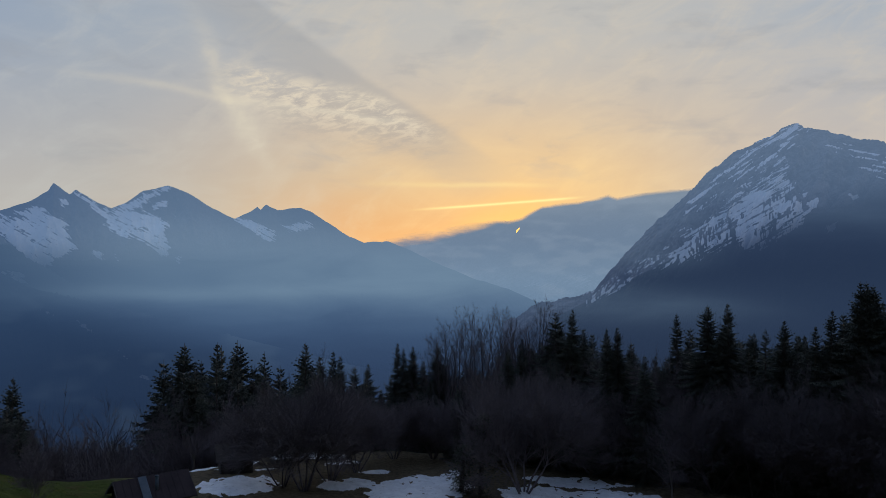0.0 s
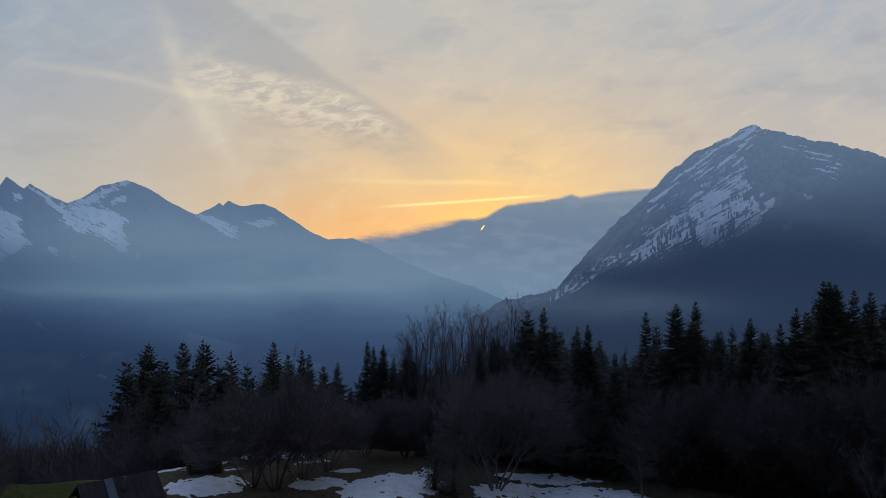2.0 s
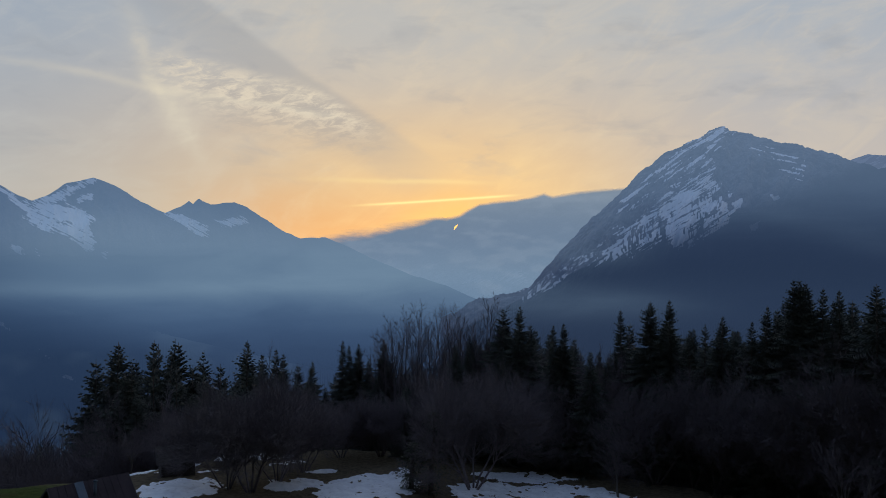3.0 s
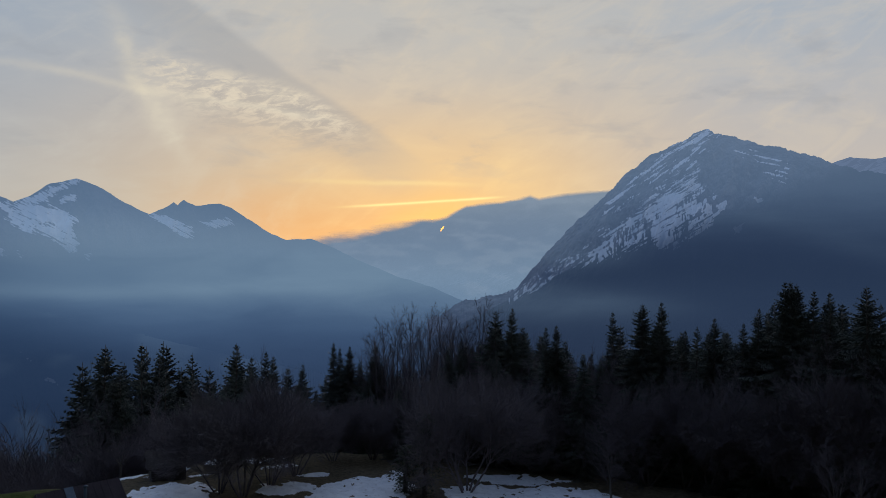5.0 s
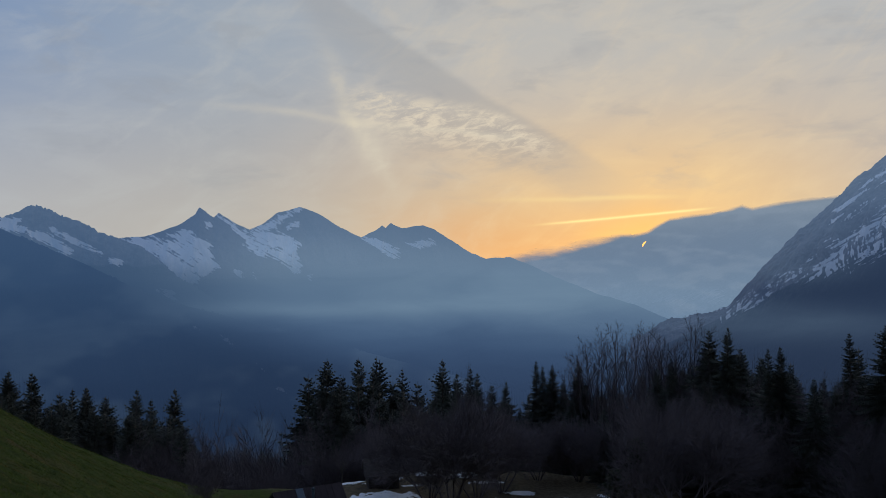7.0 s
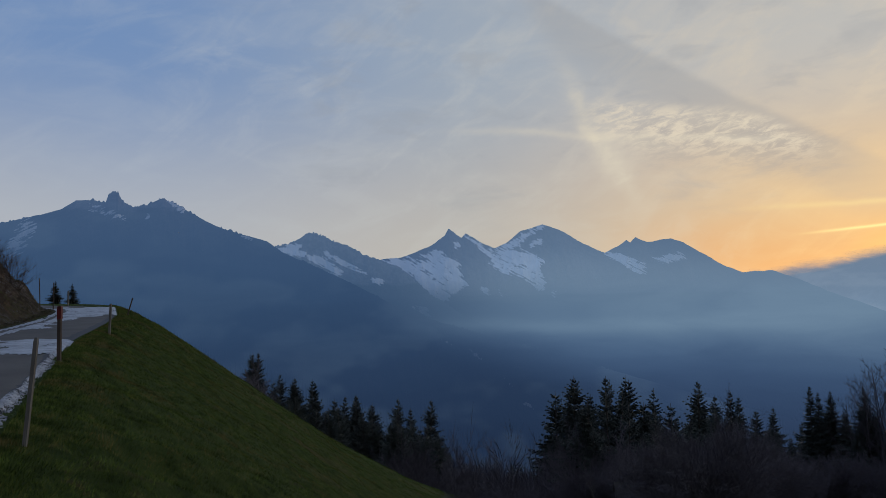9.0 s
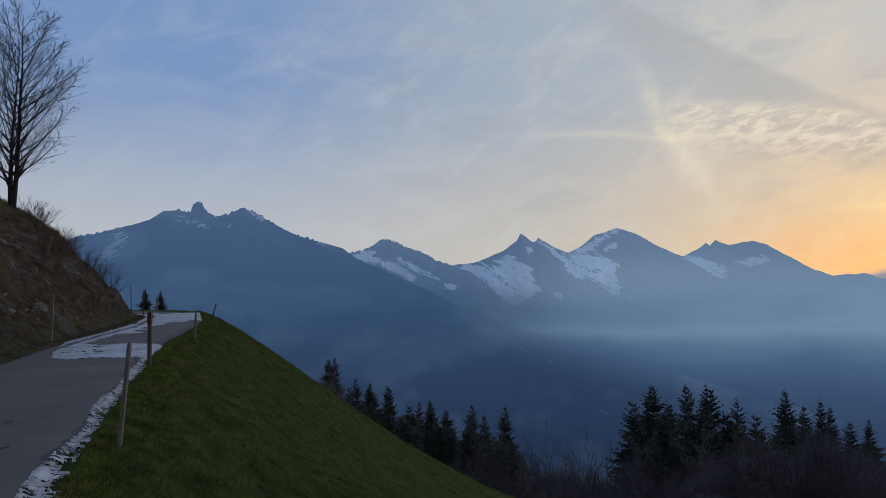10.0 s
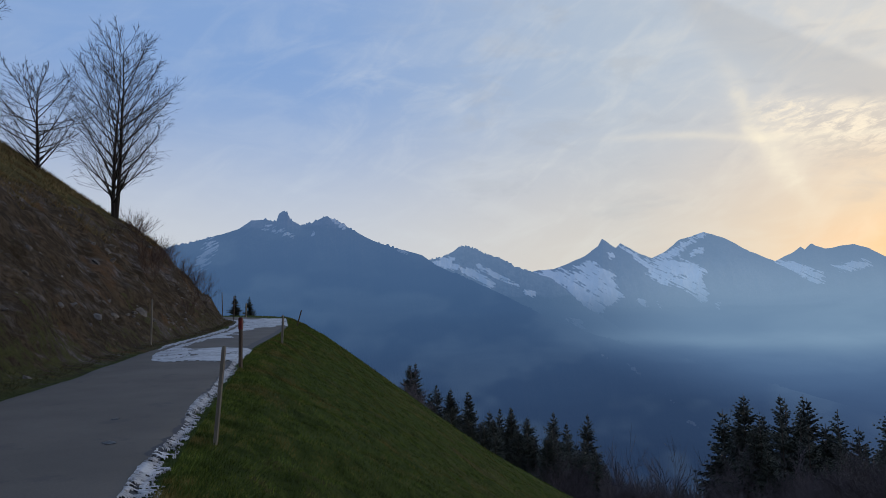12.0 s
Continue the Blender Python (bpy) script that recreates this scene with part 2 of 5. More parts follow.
class Soup:
    """Collects tubes, blades and boxes into one mesh."""

    def __init__(self):
        self.v, self.f = [], []

    def tube(self, pts, radii, sides=5):
        base = len(self.v)
        pts = [Vector(p) for p in pts]
        for n, (p, r) in enumerate(zip(pts, radii)):
            d = (pts[min(n + 1, len(pts) - 1)] - pts[max(n - 1, 0)]).normalized()
            e = d.cross(Vector((0.31, 0.87, 0.38))).normalized()
            g = d.cross(e)
            for k in range(sides):
                t = 2 * math.pi * k / sides
                self.v.append(p + (e * math.cos(t) + g * math.sin(t)) * r)
        for n in range(len(pts) - 1):
            for k in range(sides):
                i, j = base + n * sides + k, base + n * sides + (k + 1) % sides
                self.f.append((i, j, j + sides, i + sides))
        self.f.append(tuple(base + (len(pts) - 1) * sides + k for k in range(sides)))
        self.f.append(tuple(base + k for k in reversed(range(sides))))

    def spike(self, p, q, r):
        """A thin three-sided spike from p to q."""
        base, d = len(self.v), (q - p).normalized()
        e = d.cross(Vector((0.31, 0.87, 0.38))).normalized() * r
        g = d.cross(e)
        self.v += [p + e, p - e * 0.5 + g * 0.87, p - e * 0.5 - g * 0.87, q]
        self.f += [(base, base + 1, base + 3), (base + 1, base + 2, base + 3), (base + 2, base, base + 3)]

    def poly(self, *pts):
        base = len(self.v)
        self.v.extend(pts)
        self.f.append(tuple(range(base, base + len(pts))))

    def box(self, x0, y0, z0, x1, y1, z1):
        base = len(self.v)
        self.v += [(x, y, z) for z in (z0, z1) for x, y in ((x0, y0), (x1, y0), (x1, y1), (x0, y1))]
        self.f += [tuple(base + k for k in q) for q in ((3, 2, 1, 0), (4, 5, 6, 7), (0, 1, 5, 4), (1, 2, 6, 5), (2, 3, 7, 6), (3, 0, 4, 7))]

    def done(self, name, mat, smooth=False):
        return mesh_of(name, [tuple(p) for p in self.v], self.f, mat, smooth)


# ---- lie of the land ----
# a runs along the road, away from the first standpoint; s runs across it, downhill positive
U, N = np.array((-0.8211, 0.5707)), np.array((0.5707, 0.8211))


def to_xy(a, s):
    return U[0] * a + N[0] * s, U[1] * a + N[1] * s


def to_as(x, y):
    return U[0] * x + U[1] * y, N[0] * x + N[1] * y


def edge_low(a):
    return -1.1 + 1.8 * sm(a, 22, 58) + 2.9 * sm(-a, -5.5, 1.0) - np.maximum(a - 70, 0) ** 2 / 70


def edge_high(a):
    return -5.2 + 1.4 * sm(a, 28, 58) - np.maximum(a - 62, 0) ** 2 / 50


def road_z(a):
    return 0.7 * sm(a, 35, 90)


BENCH_D = (0, 3, 8, 18, 26, 33, 42, 62, 82, 102, 160, 400, 1200, 2500, 9000)
BENCH_Z = (0, -1.85, -5.45, -12.75, -17.4, -20.1, -22.0, -23.2, -24.2, -33.5, -72, -200, -580, -1150, -1500)
STEEP_D = (0, 3, 8, 18, 26, 70, 98, 160, 400, 1200, 2500, 9000)
STEEP_Z = (0, -1.85, -5.45, -12.7, -18.4, -50, -64, -92, -205, -580, -1150, -1500)


def land(x, y):
    """Height of the ground at x, y (arrays)."""
    x, y = np.asarray(x, float), np.asarray(y, float)
    a, s = to_as(x, y)
    lo, hi, zr = edge_low(a), edge_high(a), road_z(a)
    d = np.maximum(s - lo, 0)
    soft_d = np.sqrt(d * d + 0.5) - 0.707
    w = sm(-a, -92, -62)
    down = w * np.interp(soft_d, BENCH_D, BENCH_Z) + (1 - w) * np.interp(soft_d, STEEP_D, STEEP_Z)
    lumps = (fbm(x / 14, y / 14, 3, 4) - 0.5) * 1.6 * sm(d, 6, 40) + ((fbm(x / 2.2, y / 2.2, 5, 4) - 0.5) * 0.34 + (fbm(x / 0.9, y / 0.9, 6, 2) - 0.5) * 0.26) * sm(d, 0.05, 1.5)
    az = np.degrees(np.arctan2(x, y))
    down = down - 0.32 * np.clip(np.hypot(x, y) - 90, 0, 60) * sm(az, -28, -20) * sm(-az, -12, 0)
    q = np.maximum(hi - s, 0)
    steep, hill = 0.10 * q + 1.08 * np.maximum(q - 0.7, 0), 2.4 + 0.68 * q
    up = 0.5 * (steep + hill - np.sqrt((steep - hill) ** 2 + 0.7)) + 0.12
    up = np.maximum(up, 0) * (q > 0)
    far = np.maximum(q - 60, 0)
    up = up - 0.68 * (far - 90 * np.tanh(far / 90))
    bank = sm(q, 0.8, 2.0) * sm(-q, -11, -6)
    rough = bank * ((fbm(a / 4.5, s / 3.5 + a / 9, 7, 6, 0.6) - 0.5) * 1.5 - 1.2 * np.abs(fbm(a / 2.2 - s / 5, s / 2.2, 9, 5, 0.6) - 0.5) + 0.25 + (fbm(a / 3.0, s / 0.6 - a / 4.5, 13, 4, 0.6) - 0.5) * 0.9)
    rough = rough + sm(q, 0.4, 6) * (fbm(x / 5, y / 5, 11, 4) - 0.5) * 0.7
    return np.where(d > 0, zr * sm(-d, -30, 0) + down + lumps, zr + up + rough)


def land_at(x, y):
    return float(land(np.array([x]), np.array([y]))[0])


def axis(fine0, fine1, step, far):
    inner = np.arange(fine0, fine1 + step / 2, step)
    grow, out, w = [], 0.0, step
    while out < far:
        w *= 1.13
        out += w
        grow.append(out)
    grow = np.array(grow)
    return np.concatenate([fine0 - grow[::-1], inner, fine1 + grow])


# ground cover: turf below the road, scree and rough grass on the cut bank
def make_ground_mat():
    mat, tree, bsdf, pos = material("hillside_turf_and_scree")
    def attr(name):
        node = tree.nodes.new("ShaderNodeAttribute")
        node.attribute_name = name
        return Val(tree, node.outputs["Fac"])
    big, mid, fine = noise_val(tree, pos, 0.35, 4), noise_val(tree, pos, 2.2, 5, 0.65), noise_val(tree, pos, 17, 5, 0.7)
    turf = mix_col(tree, (mid * 0.6 + fine * 0.4).ramp(0.35, 0.65), (0.028, 0.047, 0.008), (0.074, 0.102, 0.021))
    turf = mix_col(tree, (big * 0.6 + mid * 0.4).ramp(0.54, 0.62) * 0.75, turf, (0.064, 0.052, 0.020))
    dry = mix_col(tree, fine.ramp(0.35, 0.65), (0.070, 0.056, 0.022), (0.180, 0.138, 0.062))
    split = tree.nodes.new("ShaderNodeSeparateXYZ")
    tree.links.new(pos, split.inputs[0])
    px, py, pz = (Val(tree, split.outputs[n]) for n in range(3))
    along = px * float(U[0]) + py * float(U[1])
    beds = noise_val(tree, vec(tree, along / 2.2, (pz + along * 0.22) / 0.42, (px + py) / 3.0), 1.0, 6, 0.68, 0.6)
    chips = noise_val(tree, vec(tree, along / 0.5, (pz + along * 0.22) / 0.25, (px - py) / 0.5), 1.0, 4, 0.7, 0.3)
    soil = mix_col(tree, (mid * 0.45 + chips * 0.55).ramp(0.38, 0.64), (0.040, 0.030, 0.020), (0.135, 0.101, 0.068))
    stone = mix_col(tree, (chips * 0.6 + fine * 0.4).ramp(0.40, 0.62), (0.070, 0.062, 0.060), (0.205, 0.185, 0.178))
    soil = mix_col(tree, (beds * 0.5 + big * 0.5).ramp(0.49, 0.60), soil, stone)
    soil = mix_col(tree, noise_val(tree, pos, 0.33, 4).ramp(0.53, 0.64) * 0.8, soil, mix_col(tree, fine, (0.085, 0.048, 0.024), (0.180, 0.105, 0.054)))
    gully = (beds * 0.4 + noise_val(tree, pos, 0.8, 5, 0.7, 0.8) * 0.6).ramp(0.39, 0.50)
    soil = mix_col(tree, gully, mix_col(tree, fine, (0.020, 0.016, 0.011), (0.056, 0.044, 0.028)), soil)
    soil = mix_col(tree, noise_val(tree, pos, 0.55, 5, 0.7, 0.5).ramp(0.58, 0.44) * 0.42, soil, mix_col(tree, fine, (0.024, 0.018, 0.011), (0.060, 0.046, 0.028)))
    moss = (attr("foot") + (mid - 0.5) * 1.1 + (fine - 0.5) * 0.5).ramp(0.42, 0.62)
    soil = mix_col(tree, moss, soil, mix_col(tree, (mid * 0.4 + fine * 0.6).ramp(0.36, 0.64), (0.028, 0.034, 0.011), (0.088, 0.092, 0.034)))
    col = mix_col(tree, attr("bank"), turf, soil)
    col = mix_col(tree, attr("dry"), col, dry)
    col = mix_col(tree, attr("litter"), col, mix_col(tree, (mid * 0.6 + fine * 0.4).ramp(0.36, 0.64), (0.085, 0.068, 0.044), (0.20, 0.155, 0.10)))
    tree.links.new(col, bsdf.inputs["Base Color"])
    bsdf.inputs["Roughness"].default_value, bsdf.inputs["Specular IOR Level"].default_value = 0.95, 0.08
    set_bump(tree, bsdf, mid * 0.55 + fine * 0.45, 1.0, 0.26)
    return mat


def make_ground():
    aa, ss = axis(2, 88, 0.27, 5200), axis(-17, 14, 0.2, 5200)
    A, S = np.meshgrid(aa, ss)
    x, y = to_xy(A, S)
    z = land(x, y)
    data = mesh_of("ground", np.stack([x, y, z], -1).reshape(-1, 3), grid_faces(len(ss), len(aa)), make_ground_mat(), True)
    q, d = edge_high(A) - S, S - edge_low(A)
    edge = fbm(A / 2.5, S / 2.5, 21, 4) - 0.5
    bank = sm(q + edge * 1.2, -0.5, 0.2) * sm(-(q + edge * 7), -10.5, -7.5)
    dry = sm(q + edge * 5, 4, 9) * 0.75 + sm(edge, 0.08, 0.2) * sm(d, 3, 10) * 0.35
    litter = sm(d + edge * 8, 37, 44)
    foot = sm(-(q + edge * 3), -4.2, -0.6) * (0.45 + 0.45 * sm(-A, -26, -8))
    for name, v in (("bank", bank), ("dry", dry * (1 - bank)), ("litter", litter), ("foot", foot)):
        set_attr(data, name, np.clip(v, 0, 1))
    return tagged(new("ground", data), "steep alpine hillside of short green turf with a cut bank of scree", "ground", kind="structure")


make_ground()

# ---- road ----


def make_road_mat():
    mat, tree, bsdf, pos = material("worn_asphalt")
    big, fine = noise_val(tree, pos, 0.5, 4), noise_val(tree, pos, 45, 4, 0.7)
    patch = noise_val(tree, pos, 1.7, 5, 0.6)
    col = mix_col(tree, (big * 0.6 + fine * 0.4).ramp(0.35, 0.65), (0.092, 0.082, 0.071), (0.130, 0.116, 0.100))
    col = mix_col(tree, patch.ramp(0.58, 0.7) * 0.5, col, (0.06, 0.058, 0.06))
    node = tree.nodes.new("ShaderNodeAttribute")
    node.attribute_name = "wet"
    wet = (Val(tree, node.outputs["Fac"]) + (patch - 0.5) * 0.9).ramp(0.45, 0.52)
    col = mix_col(tree, wet, col, (0.035, 0.035, 0.04))
    tree.links.new(col, bsdf.inputs["Base Color"])
    tree.links.new((wet * -0.12 + 0.8).sock, bsdf.inputs["Roughness"])
    set_bump(tree, bsdf, fine * 0.8 + patch * 0.2, 0.35, 0.006)
    return mat


def make_road():
    aa, n = np.arange(-60, 112, 0.5), 15
    k = np.linspace(0, 1, n)
    A, K = np.meshgrid(aa, k, indexing="ij")
    wob = (fbm(A / 1.7, K * 0 + 3, 31, 4) - 0.5) * 0.35
    lo, hi = edge_low(A) + 0.06 + wob * 0.3, edge_high(A) + 0.10 + wob
    lo = np.minimum(lo, edge_high(A) + 4.6)
    S = hi + (lo - hi) * K
    x, y = to_xy(A, S)
    z = road_z(A) + 0.035 + 0.05 * np.sin(np.pi * K) - 0.16 * ((K == 0) | (K == 1))
    data = mesh_of("road", np.stack([x, y, z], -1).reshape(-1, 3), grid_faces(len(aa), n), make_road_mat(), True)
    set_attr(data, "wet", sm(K, 0.90, 0.95) * 0.95 + sm(A, 17, 24) * 0.3)
    return tagged(new("road", data), "narrow worn grey asphalt mountain road with wet edges", "road", kind="structure")


make_road()


def patches_of(faces, count):
    """Faces grouped by the connected patch they belong to."""
    mark = np.arange(count)
    while True:
        low = mark[faces].min(1)
        fresh = mark.copy()
        np.minimum.at(fresh, faces.ravel(), np.repeat(low, 4))
        if (fresh == mark).all():
            break
        mark = fresh
    owner = mark[faces[:, 0]]
    return [faces[owner == k] for k in np.unique(owner)]


def crust(name, a0, a1, s0, s1, step, mask, height, mat, label, depth=0.05, least=0):
    """A thin layer with a ragged outline: kept where mask(a, s) > 0, thinning out to its edge. least: faces of the smallest patch, if patches are things of their own."""
    aa, ss = np.arange(a0, a1, step), np.arange(s0, s1, step)
    A, S = np.meshgrid(aa, ss)
    m = mask(A, S)
    x, y = to_xy(A, S)
    base = height(A, S)
    thick = np.clip(m, -0.05, 1)
    z = base + np.where(m > 0, 0.006 + depth * np.sqrt(np.clip(thick, 0, 1)), -0.03)
    faces = grid_faces(len(ss), len(aa))
    keep = (m.ravel()[faces] > 0).sum(1) >= 3
    faces = faces[keep]
    made = []
    for piece in (patches_of(faces, A.size) if least else [faces]):
        if len(piece) >= least:
            used, back = np.unique(piece, return_inverse=True)
            verts = np.stack([x, y, z], -1).reshape(-1, 3)[used]
            made.append(tagged(new(name, mesh_of(name, verts, back.reshape(-1, 4), mat, True)), label, "snow"))
    return made


def road_top(A, S):
    """The higher of asphalt and ground."""
    lo, hi = edge_low(A) + 0.06, edge_high(A) + 0.10
    k = np.clip((S - hi) / (lo - hi), 0, 1)
    asphalt = road_z(A) + 0.035 + 0.05 * np.sin(np.pi * k) - 0.16 * np.clip(k * 14 - 13, 0, 1)
    return np.maximum(asphalt, land(*to_xy(A, S))) + 0.012


def strip_mask(A, S):
    e = S - edge_low(A)
    wob = (fbm(A / 1.3, S / 1.3, 41, 4) - 0.5) * 0.7
    pores = fbm(A / 0.055, S / 0.07, 43, 3, 0.6)
    teeth = fbm(A / 0.05, S / 0.10, 45, 3, 0.6)
    core = 0.115 + 0.03 * np.sin(A * 1.1) + 0.03 * sm(-A, -12, -6) - np.abs(e + 0.14 + wob * 0.3)
    bite = np.maximum(teeth - 0.45, 0) * 1.2 * sm(e, -0.20, -0.03)
    return np.minimum.reduce([core - bite, (0.57 - pores) * 0.8 + core * 0.3, (27.5 - A) * 0.2])


def slush_mask(A, S):
    k = (S - edge_high(A)) / (edge_low(A) - edge_high(A))
    wob = fbm(A / 3.5, S / 1.1, 47, 5) - 0.5
    start = 23.5 - 2.0 * k + 30 * np.maximum(0.33 - k, 0) + wob * 2
    band = np.minimum((A - start) * 0.25, 0.6)
    left = 0.34 - k + wob * 0.9 + 0.65 * sm(-A, -31, -25) + 0.7 * sm(A, 50, 57)
    rut = 0.45 - 0.75 * np.exp(-((k - 0.17 - 0.1 * wob) / 0.035) ** 2) - 0.3 * np.exp(-((k - 0.50) / 0.03) ** 2) * sm(wob, -0.1, 0.1)
    grit = 0.35 - np.maximum(fbm(A / 0.9, S / 0.22, 49, 4, 0.6) - 0.62, 0) * 6
    far = (69 - A + wob * 8) * 0.1
    return np.minimum.reduce([band, left + 0.12, rut, grit, far, (k - 0.03) * 3, (1.0 - k) * 3])


crust("snow_strip", 4, 28, -2.2, 2.2, 0.018, strip_mask, road_top, M_CRUST, "thin crust of dirty snow along the road's grass edge", depth=0.008)[0]["kind"] = "stuff"
crust("slush_sheet", 20, 92, -16, 2, 0.11, slush_mask, road_top, M_SLUSH, "thin patchy sheet of snow lying on the asphalt road", depth=0.022)

DIPS = [(9.19, -2.0, 0.13, 0.09), (11.07, -2.31, 0.12, 0.05)]
M_WET = mottled("wet_asphalt", (0.020, 0.020, 0.022), (0.038, 0.037, 0.038), 6.0, 0.35, 60, 0.2, 0.004)


def dip_mask(a0, s0, ra, rs):
    def mask(A, S):
        return 1 - ((A - a0) / ra) ** 2 - ((S - s0) / rs) ** 2 + (fbm(A / 0.12, S / 0.12, 51, 3) - 0.5) * 1.2
    return mask


for a0, s0, ra, rs in DIPS:
    for ob in crust("puddle", a0 - 0.5, a0 + 0.5, s0 - 0.5, s0 + 0.5, 0.03, dip_mask(a0, s0, ra, rs), lambda A, S: road_top(A, S) - 0.010, M_WET, "small dark wet dip in the asphalt road", depth=0.0, least=8):
        tagged(ob, category="puddle", group="wet dips in the road")

# ---- mountains: the far backdrop, haze painted on as their own glow ----


def mountain_mat(name, base_rock, glow, mist=lin(116, 142, 166), glow_south=None, strata=(0, 0.5, 12, 100), rough_tone=0.35, wispy=False):
    """Rock, wood and snow of the far backdrop, with distance haze painted over them as surface emission. glow: (degrees
    of elevation, colour) steps of that painted haze; glow_south: the same towards the sun.
    """
    mat, tree, bsdf, pos = material(name)
    def attr(key):
        node = tree.nodes.new("ShaderNodeAttribute")
        node.attribute_name = key
        return Val(tree, node.outputs["Fac"])
    n1, n2 = noise_val(tree, pos, 0.011, 6, 0.65), noise_val(tree, pos, 0.045, 5, 0.65)
    rock = mix_col(tree, (n1 * 0.5 + n2 * 0.5).ramp(0.38, 0.62), tuple(c * (1 - rough_tone) for c in base_rock), tuple(c * (1 + rough_tone) for c in base_rock))
    wood = mix_col(tree, n2.ramp(0.4, 0.6), (0.02, 0.03, 0.02), (0.045, 0.055, 0.035))
    col = mix_col(tree, (attr("wood") + (n1 - 0.5) * 0.8).ramp(0.4, 0.6), rock, wood)
    # snow lies along the strata: bearing of the face, their slope, thickness and length
    face, slope, thick, long = strata
    split = tree.nodes.new("ShaderNodeSeparateXYZ")
    tree.links.new(pos, split.inputs[0])
    px, py, pz = (Val(tree, split.outputs[n]) for n in range(3))
    along = px * math.cos(radians(face)) - py * math.sin(radians(face))
    bed = noise_val(tree, vec(tree, (pz - along * slope) / thick, (along + pz * slope) / long, (px + py) / 900), 1.0, 5, 0.62, 0.5)
    lies = attr("snow")
    snow = (lies + ((bed - 0.5) * 2.3 + (n1 - 0.5) * 0.9 + (n2 - 0.5) * 0.8) * lies.ramp(0.04, 0.3)).ramp(0.43, 0.52)
    col = mix_col(tree, bed.ramp(0.42, 0.6) * rough_tone * 0.8, col, (0.10, 0.10, 0.105))
    col = mix_col(tree, snow, col, (0.90, 0.90, 0.90))
    tree.links.new(col, bsdf.inputs["Base Color"])
    bsdf.inputs["Roughness"].default_value = 0.9
    set_bump(tree, bsdf, n1 * 0.5 + n2 * 0.5, 0.8, 8.0)
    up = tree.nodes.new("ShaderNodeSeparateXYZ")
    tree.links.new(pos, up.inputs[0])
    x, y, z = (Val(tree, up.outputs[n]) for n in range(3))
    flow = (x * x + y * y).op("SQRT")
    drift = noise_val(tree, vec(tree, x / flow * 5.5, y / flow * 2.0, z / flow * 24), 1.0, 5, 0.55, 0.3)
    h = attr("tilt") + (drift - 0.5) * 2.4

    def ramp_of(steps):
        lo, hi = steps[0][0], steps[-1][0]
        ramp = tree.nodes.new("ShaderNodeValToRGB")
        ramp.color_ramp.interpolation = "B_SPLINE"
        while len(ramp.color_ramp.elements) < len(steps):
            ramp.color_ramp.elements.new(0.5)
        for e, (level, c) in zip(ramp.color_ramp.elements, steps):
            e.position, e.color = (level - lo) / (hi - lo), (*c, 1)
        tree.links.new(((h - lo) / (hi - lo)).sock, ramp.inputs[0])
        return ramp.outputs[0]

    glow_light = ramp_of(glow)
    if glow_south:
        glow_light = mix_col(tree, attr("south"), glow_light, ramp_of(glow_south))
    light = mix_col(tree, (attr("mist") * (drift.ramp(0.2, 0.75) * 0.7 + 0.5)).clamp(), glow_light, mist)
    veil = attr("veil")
    # painted haze: the surface itself emits it, veil sets its share
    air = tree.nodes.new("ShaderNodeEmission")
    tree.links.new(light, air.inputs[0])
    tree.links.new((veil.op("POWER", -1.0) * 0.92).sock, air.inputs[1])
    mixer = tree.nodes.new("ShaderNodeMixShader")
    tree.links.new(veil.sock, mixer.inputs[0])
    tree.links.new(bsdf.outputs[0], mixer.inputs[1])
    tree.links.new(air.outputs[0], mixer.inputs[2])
    body = mixer.outputs[0]
    if wispy:
        clear = tree.nodes.new("ShaderNodeBsdfTransparent")
        shred = noise_val(tree, vec(tree, x / flow * 16, y / flow * 5, z / flow * 75), 1.0, 5, 0.6, 0.4)
        fade = tree.nodes.new("ShaderNodeMixShader")
        tree.links.new((attr("thin") + (shred - 0.5) * attr("shreds")).ramp(0.0, 1.0).sock, fade.inputs[0])
        tree.links.new(clear.outputs[0], fade.inputs[1])
        tree.links.new(body, fade.inputs[2])
        body = fade.outputs[0]
    tree.links.new(body, tree.nodes["Material Output"].inputs[0])
    return mat


def blob(A, E, a, e, ra, re, tilt=0.0, value=0.62):
    """A soft patch round azimuth a, elevation e; tilt: rise per degree."""
    return value * np.exp(-(((A - a) / ra) ** 2 + ((E - e - tilt * (A - a)) / re) ** 2))


